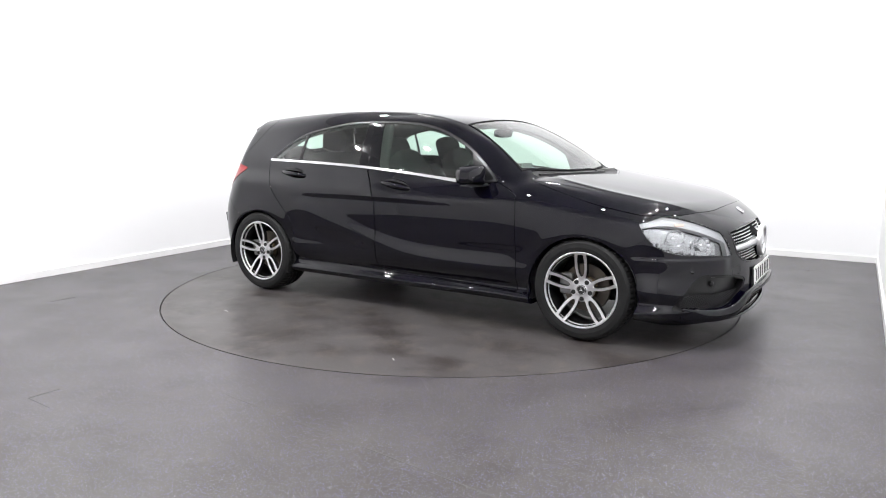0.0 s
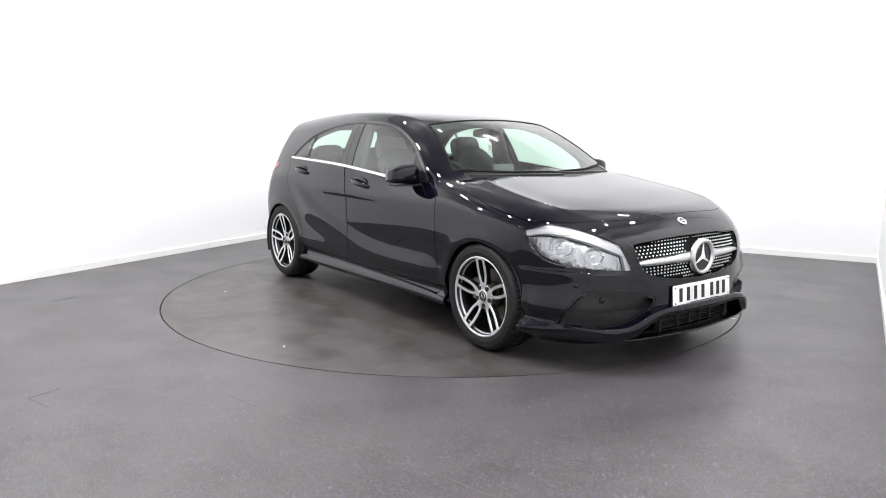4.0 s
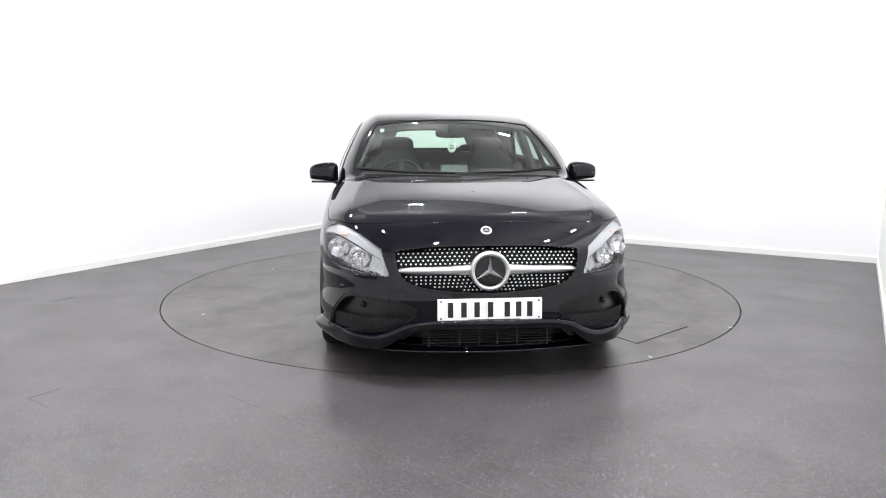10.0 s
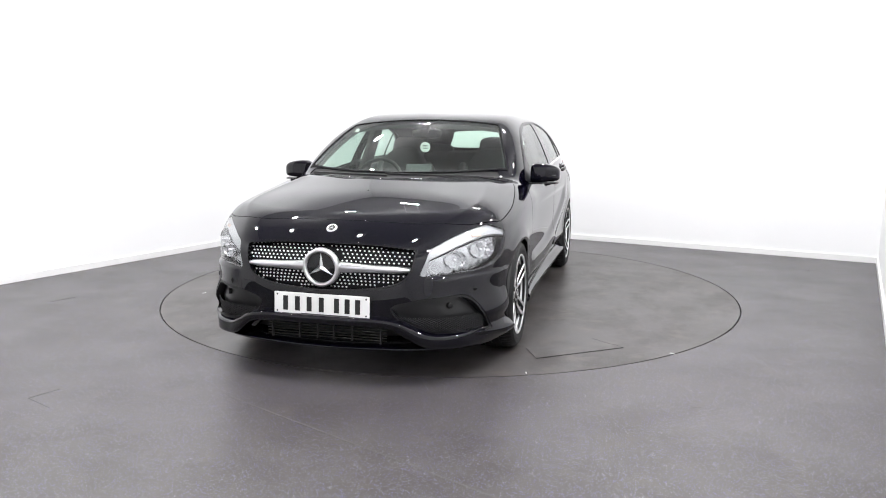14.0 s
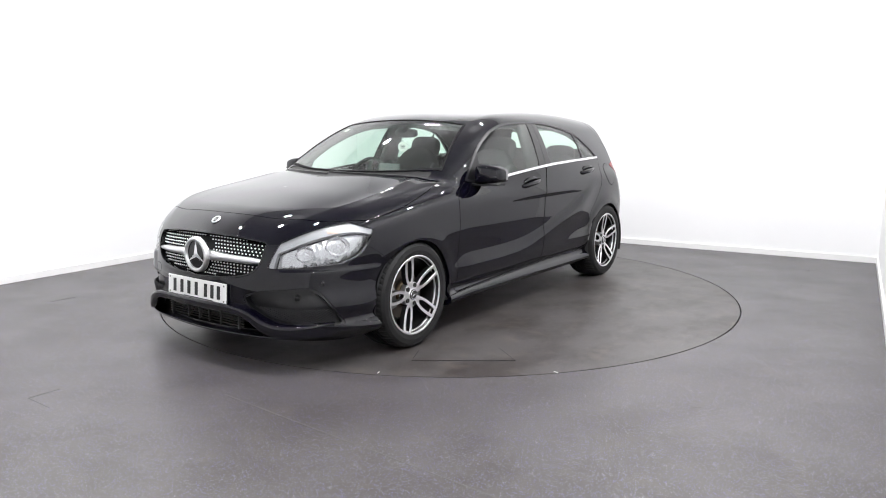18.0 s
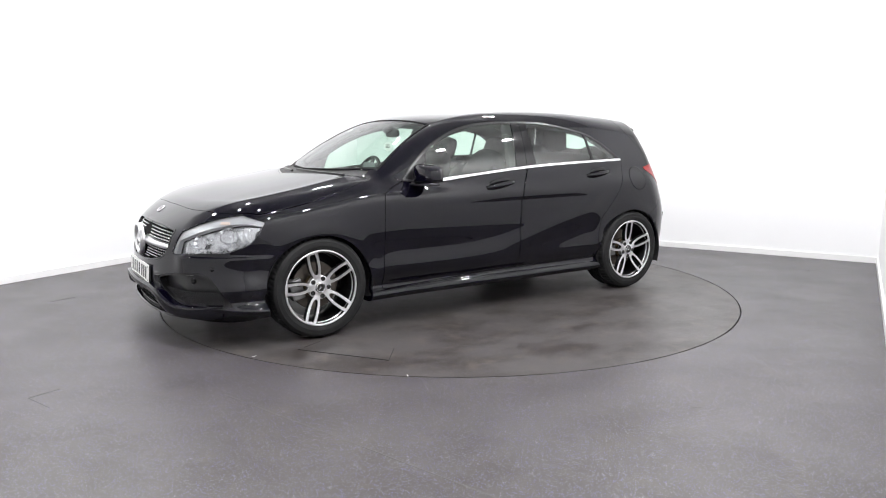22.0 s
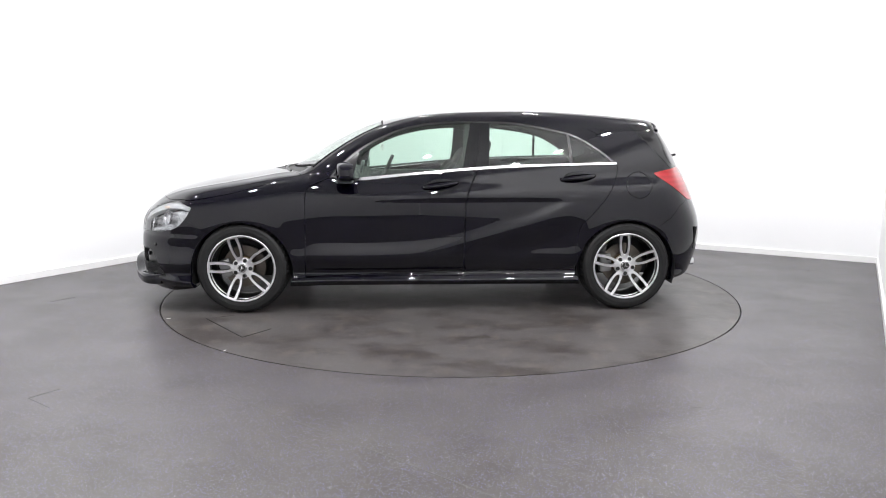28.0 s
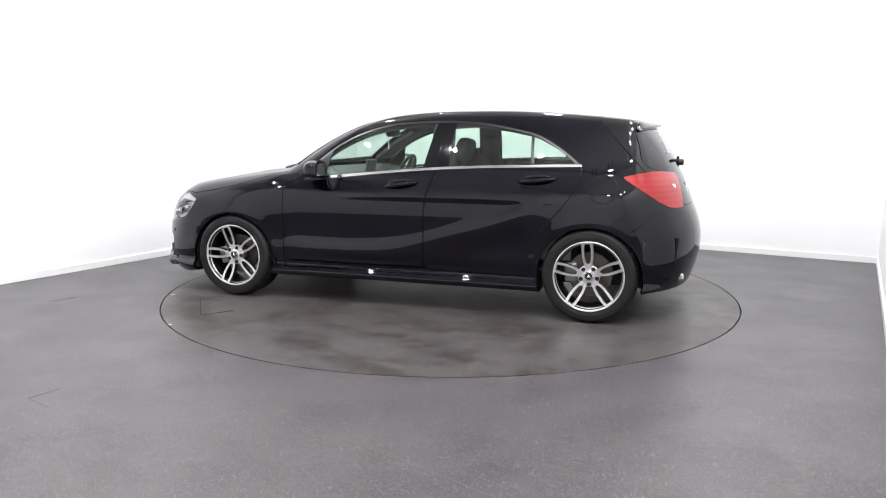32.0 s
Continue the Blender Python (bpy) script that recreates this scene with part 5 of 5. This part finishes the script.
# wipers
for y0, y1, bow in ((-0.62, -0.02, 0.02), (-0.05, 0.55, 0.03)):
    pts, rad = [], []
    for k in range(25):
        s = k / 24
        y = y0 + (y1 - y0) * s
        x = 1.115 - 0.42 * y * y + 0.05 * s
        z = on_top(x, y)
        pts.append((x, y, z + 0.003))
        rad.append((0.006, 0.007))
    bm = bmesh.new()
    prev = None
    for x, y, z in pts:
        row = [bm.verts.new((x + a, y, z + b)) for a, b in ((-0.009, -0.008), (0.009, -0.008), (0.007, 0.004), (-0.006, 0.005))]
        if prev:
            for i in range(4):
                bm.faces.new((prev[i], prev[(i + 1) % 4], row[(i + 1) % 4], row[i]))
        else:
            bm.faces.new(row)
        prev = row
    bm.faces.new(prev[::-1])
    bmesh.ops.recalc_face_normals(bm, faces=bm.faces)
    part("wiper", bm, M["satin_black"], car)

# ---------------------------------------------------------------- rear: spoiler, wiper, tailpipes
bm = bmesh.new()
prev = None
for k in range(33):
    y = -0.60 + 1.20 * k / 32
    q = (abs(y) / 0.60) ** 2
    xe = -1.755 + 0.13 * q
    ze = 1.308 - 0.035 * q
    xr = -1.60
    zr = on_top(xr, y)
    sec = [(xr, zr + 0.003), ((xr + xe) / 2, (zr + ze) / 2 + 0.008), (xe + 0.01, ze + 0.004), (xe, ze - 0.004), (xe + 0.006, ze - 0.014), (xe + 0.09, ze - 0.030), (xr, zr - 0.05)]
    row = [bm.verts.new((a, y, b)) for a, b in sec]
    if prev:
        for i in range(len(sec)):
            j = (i + 1) % len(sec)
            bm.faces.new((prev[i], prev[j], row[j], row[i]))
    else:
        bm.faces.new(row)
    prev = row
bm.faces.new(prev[::-1])
bmesh.ops.recalc_face_normals(bm, faces=bm.faces)
part("roof_spoiler", bm, M["paint"], car, smooth=True)
part("rear_wiper", box_bm((0.02, 0.36, 0.018), (-1.872, 0.10, 1.065), 0.004, pose(0, 0, 0, 6)), M["satin_black"], car)
part("rear_wiper_hub", lathe([(0.0, 0.03), (0.018, 0.03), (0.024, 0.02), (0.026, -0.03)], 24), M["satin_black"], car, smooth=True).matrix_basis = Matrix.Translation((-1.885, -0.02, 1.04)) @ pose(0, 0, 0, 0, 0, 90)
for side in (1, -1):
    part("tailpipe", box_bm((0.14, 0.13, 0.055), (-1.870, side * 0.54, 0.300), 0.016, pose(0, 0, 0, 0, 0, side * 12)), M["chrome"], car, "chrome tailpipe finisher")
    at = on_body(0.70, 0.50, -2.6, (1, 0, 0))
    vent = part("rear_vent", box_bm((0.030, 0.012, 0.16), (0, 0, 0), 0.004), M["satin_black"], car, "slim black vent slit in the rear bumper")
    vent.matrix_basis = Matrix.Translation((at.x + 0.008, side * at.y, at.z)) @ pose(0, 0, 0, 0, -6, -side * 38)
part("rear_diffuser", box_bm((0.10, 0.92, 0.10), (-1.87, 0, 0.245), 0.02), M["satin_black"], car)
part("rear_number_plate", box_bm((0.006, 0.52, 0.111), (-1.945, 0, 0.86), 0.002, pose(0, 0, 0, 0, 14)), M["white_plate"], car)

# ---------------------------------------------------------------- the cabin
head_v, head_f = shell
top_lining, _ = split(head_v, head_f, lambda q: 1.05 - q[:, 2])
panel("headlining", *top_lining, M["lining"], car, both=True, lip=0.03, lift=-0.03)
part("cabin_floor", box_bm((2.3, 1.44, 0.04), (-0.25, 0, 0.33), 0.01), M["fabric"], car)
for side in (1, -1):
    part("door_lining", box_bm((1.95, 0.05, 0.52), (-0.25, side * 0.765, 0.66), 0.02, pose(0, 0, 0, side * 4, 0, 0)), M["trim_grey"], car)
part("parcel_shelf", box_bm((0.42, 1.20, 0.025), (-1.50, 0, 0.985), 0.008), M["trim_grey"], car)


def dash():
    bm = bmesh.new()
    prev = None
    for k in range(25):
        y = -0.72 + 1.44 * k / 24
        q = (y / 0.72) ** 2
        hood_ = 0.035 * math.exp(-((y + 0.36) / 0.16) ** 2)
        sec = [(0.96 - 0.22 * q, 0.965), (0.78 - 0.12 * q, 0.965), (0.64 - 0.04 * q, 0.945 + hood_), (0.53, 0.925 + hood_), (0.51, 0.87), (0.55, 0.74), (0.60, 0.55), (0.80, 0.50), (0.96 - 0.22 * q, 0.60)]
        row = [bm.verts.new((a, y, b)) for a, b in sec]
        if prev:
            for i in range(len(sec)):
                j = (i + 1) % len(sec)
                bm.faces.new((prev[i], prev[j], row[j], row[i]))
        else:
            bm.faces.new(row)
        prev = row
    bm.faces.new(prev[::-1])
    bmesh.ops.recalc_face_normals(bm, faces=bm.faces)
    return bm


part("dashboard", dash(), M["trim_grey"], car, "dark grey moulded dashboard", True)
part("display", box_bm((0.018, 0.190, 0.095), (0.56, 0.0, 0.982), 0.008, pose(0, 0, 0, 0, -12)), M["display_grey"], car)
for side in (1, -1):
    bm = box_bm((0.17, 0.05, 0.44), (0, 0, 0), 0.015)
    for v in bm.verts:
        t = (v.co.z + 0.22) / 0.44
        v.co.y -= 0.16 * t * t
        v.co.x *= 1.15 - 0.25 * t
    for v in bm.verts:
        v.co.y *= side
    if side < 0:
        bmesh.ops.reverse_faces(bm, faces=bm.faces)
    part("pillar_lining", bm, M["lining"], car, smooth=True).matrix_basis = Matrix.Translation((-0.285, side * 0.765, 1.10))
part("centre_console", box_bm((0.75, 0.26, 0.26), (0.10, 0, 0.50), 0.03), M["trim_grey"], car)

wheel_s = part("steering_wheel", lathe([(0.178 + 0.014 * math.cos(a * math.pi / 5), 0.016 * math.sin(a * math.pi / 5)) for a in range(10)], 48, True), M["leather"], car, "black leather steering wheel", True)
wheel_s.matrix_basis = Matrix.Translation((0.40, -0.365, 0.888)) @ pose(0, 0, 0, 0, 0, 90) @ pose(0, 0, 0, -24)
part("airbag_boss", boxy((0.075, 0.03, 0.065), 0.8), M["trim_grey"], wheel_s, smooth=True)
for a in (0, 180, 270):
    sp = part("wheel_spoke", box_bm((0.12, 0.018, 0.035), (0.12, 0, 0), 0.006), M["trim_grey"], wheel_s)
    sp.matrix_basis = pose(0, 0, 0, 0, a)
part("steering_column", box_bm((0.30, 0.09, 0.09), (0.52, -0.365, 0.85), 0.02, pose(0, 0, 0, 0, 20)), M["trim_grey"], car)


def cushion(size, power=0.45):
    return boxy((size[0] / 2, size[1] / 2, size[2] / 2), power, 28, 16)


for side in (1, -1):
    seat = part("front_seat", cushion((0.52, 0.50, 0.20)), M["fabric"], car, "black cloth sports seat", True)
    seat.matrix_basis = Matrix.Translation((0.17, side * 0.37, 0.52)) @ pose(0, 0, 0, 0, -8)
    bm = cushion((0.15, 0.50, 0.66))
    for v in bm.verts:
        t = (v.co.z + 0.33) / 0.66
        v.co.y *= 1.0 - 0.42 * max(0.0, t - 0.62) / 0.38
    part("seat_back", bm, M["fabric"], seat, smooth=True).matrix_basis = Matrix.Translation((-0.295, 0, 0.335)) @ pose(0, 0, 0, 0, -16)
    bm = cushion((0.11, 0.27, 0.19), 0.55)
    part("headrest", bm, M["fabric"], seat, smooth=True).matrix_basis = Matrix.Translation((-0.44, 0, 0.665)) @ pose(0, 0, 0, 0, -10)
    for e in (1, -1):
        part("seat_bolster", cushion((0.16, 0.09, 0.48), 0.6), M["fabric"], seat, smooth=True).matrix_basis = Matrix.Translation((-0.23, e * 0.225, 0.30)) @ pose(0, 0, 0, 0, -16)
bench = part("rear_bench", cushion((0.50, 1.24, 0.22)), M["fabric"], car, "black cloth rear bench", True)
bench.matrix_basis = Matrix.Translation((-0.98, 0, 0.56))
part("bench_back", cushion((0.17, 1.24, 0.54)), M["fabric"], bench, smooth=True).matrix_basis = Matrix.Translation((-0.29, 0, 0.25)) @ pose(0, 0, 0, 0, -20)
for y in (-0.38, 0.38):
    part("headrest", cushion((0.10, 0.27, 0.15), 0.6), M["fabric"], bench, smooth=True).matrix_basis = Matrix.Translation((-0.40, y, 0.50)) @ pose(0, 0, 0, 0, -10)

part("interior_mirror", boxy((0.018, 0.115, 0.032), 0.55), M["satin_black"], car, smooth=True).matrix_basis = Matrix.Translation((0.36, 0.0, 1.245)) @ pose(0, 0, 0, 0, 8, -6)
part("mirror_stalk", box_bm((0.12, 0.06, 0.04), (0.375, 0, 1.285), 0.012, pose(0, 0, 0, 0, 25)), M["satin_black"], car)
tag_at = Matrix.Translation((0.40, 0.0, 1.146)) @ pose(0, 0, 0, 0, 0, -62)
tag = part("hanging_tag", lathe([(0.0, 0.0012), (0.036, 0.0012), (0.037, 0.0), (0.036, -0.0012), (0.0, -0.0012)], 40), M["white_plastic"], car, "round white hanging tag")
tag.matrix_basis = tag_at
part("tag_cord", box_bm((0.002, 0.002, 0.05), (0, 0, 0.062)), M["ink"], tag)
for z in (0.012, 0.002, -0.008):
    part("tag_bar", box_bm((0.036, 0.001, 0.004), (0, 0.002, z)), M["mesh_grey"], tag)
    part("tag_bar", box_bm((0.036, 0.001, 0.004), (0, -0.002, z)), M["mesh_grey"], tag)
at_z = on_top(0.46, -0.50)
part("screen_sticker", box_bm((0.045, 0.028, 0.001), (0.46, -0.50, at_z - 0.014), 0.0, pose(0, 0, 0, 0, 29)), M["white_plastic"], car)
part("grab_handle", tube([(-0.35 + 0.02 * k, 0.60, 1.285 - 0.03 * math.sin(math.pi * k / 10)) for k in range(11)], [(0.008, 0.008)] * 11, 8), M["trim_grey"], car, smooth=True)


def motions():
    rows = []
    for k in range(65):
        t = k * 0.5
        a = -31.872 - 5.25276 * t + 0.0026888 * t * t
        rows.append((t, pose(0, 0, 0, 0, 0, a)))
    walk(turntable, rows)
    walk(car, [(t, m @ pose(0.1396, -0.0414, 0)) for t, m in rows])


motions()
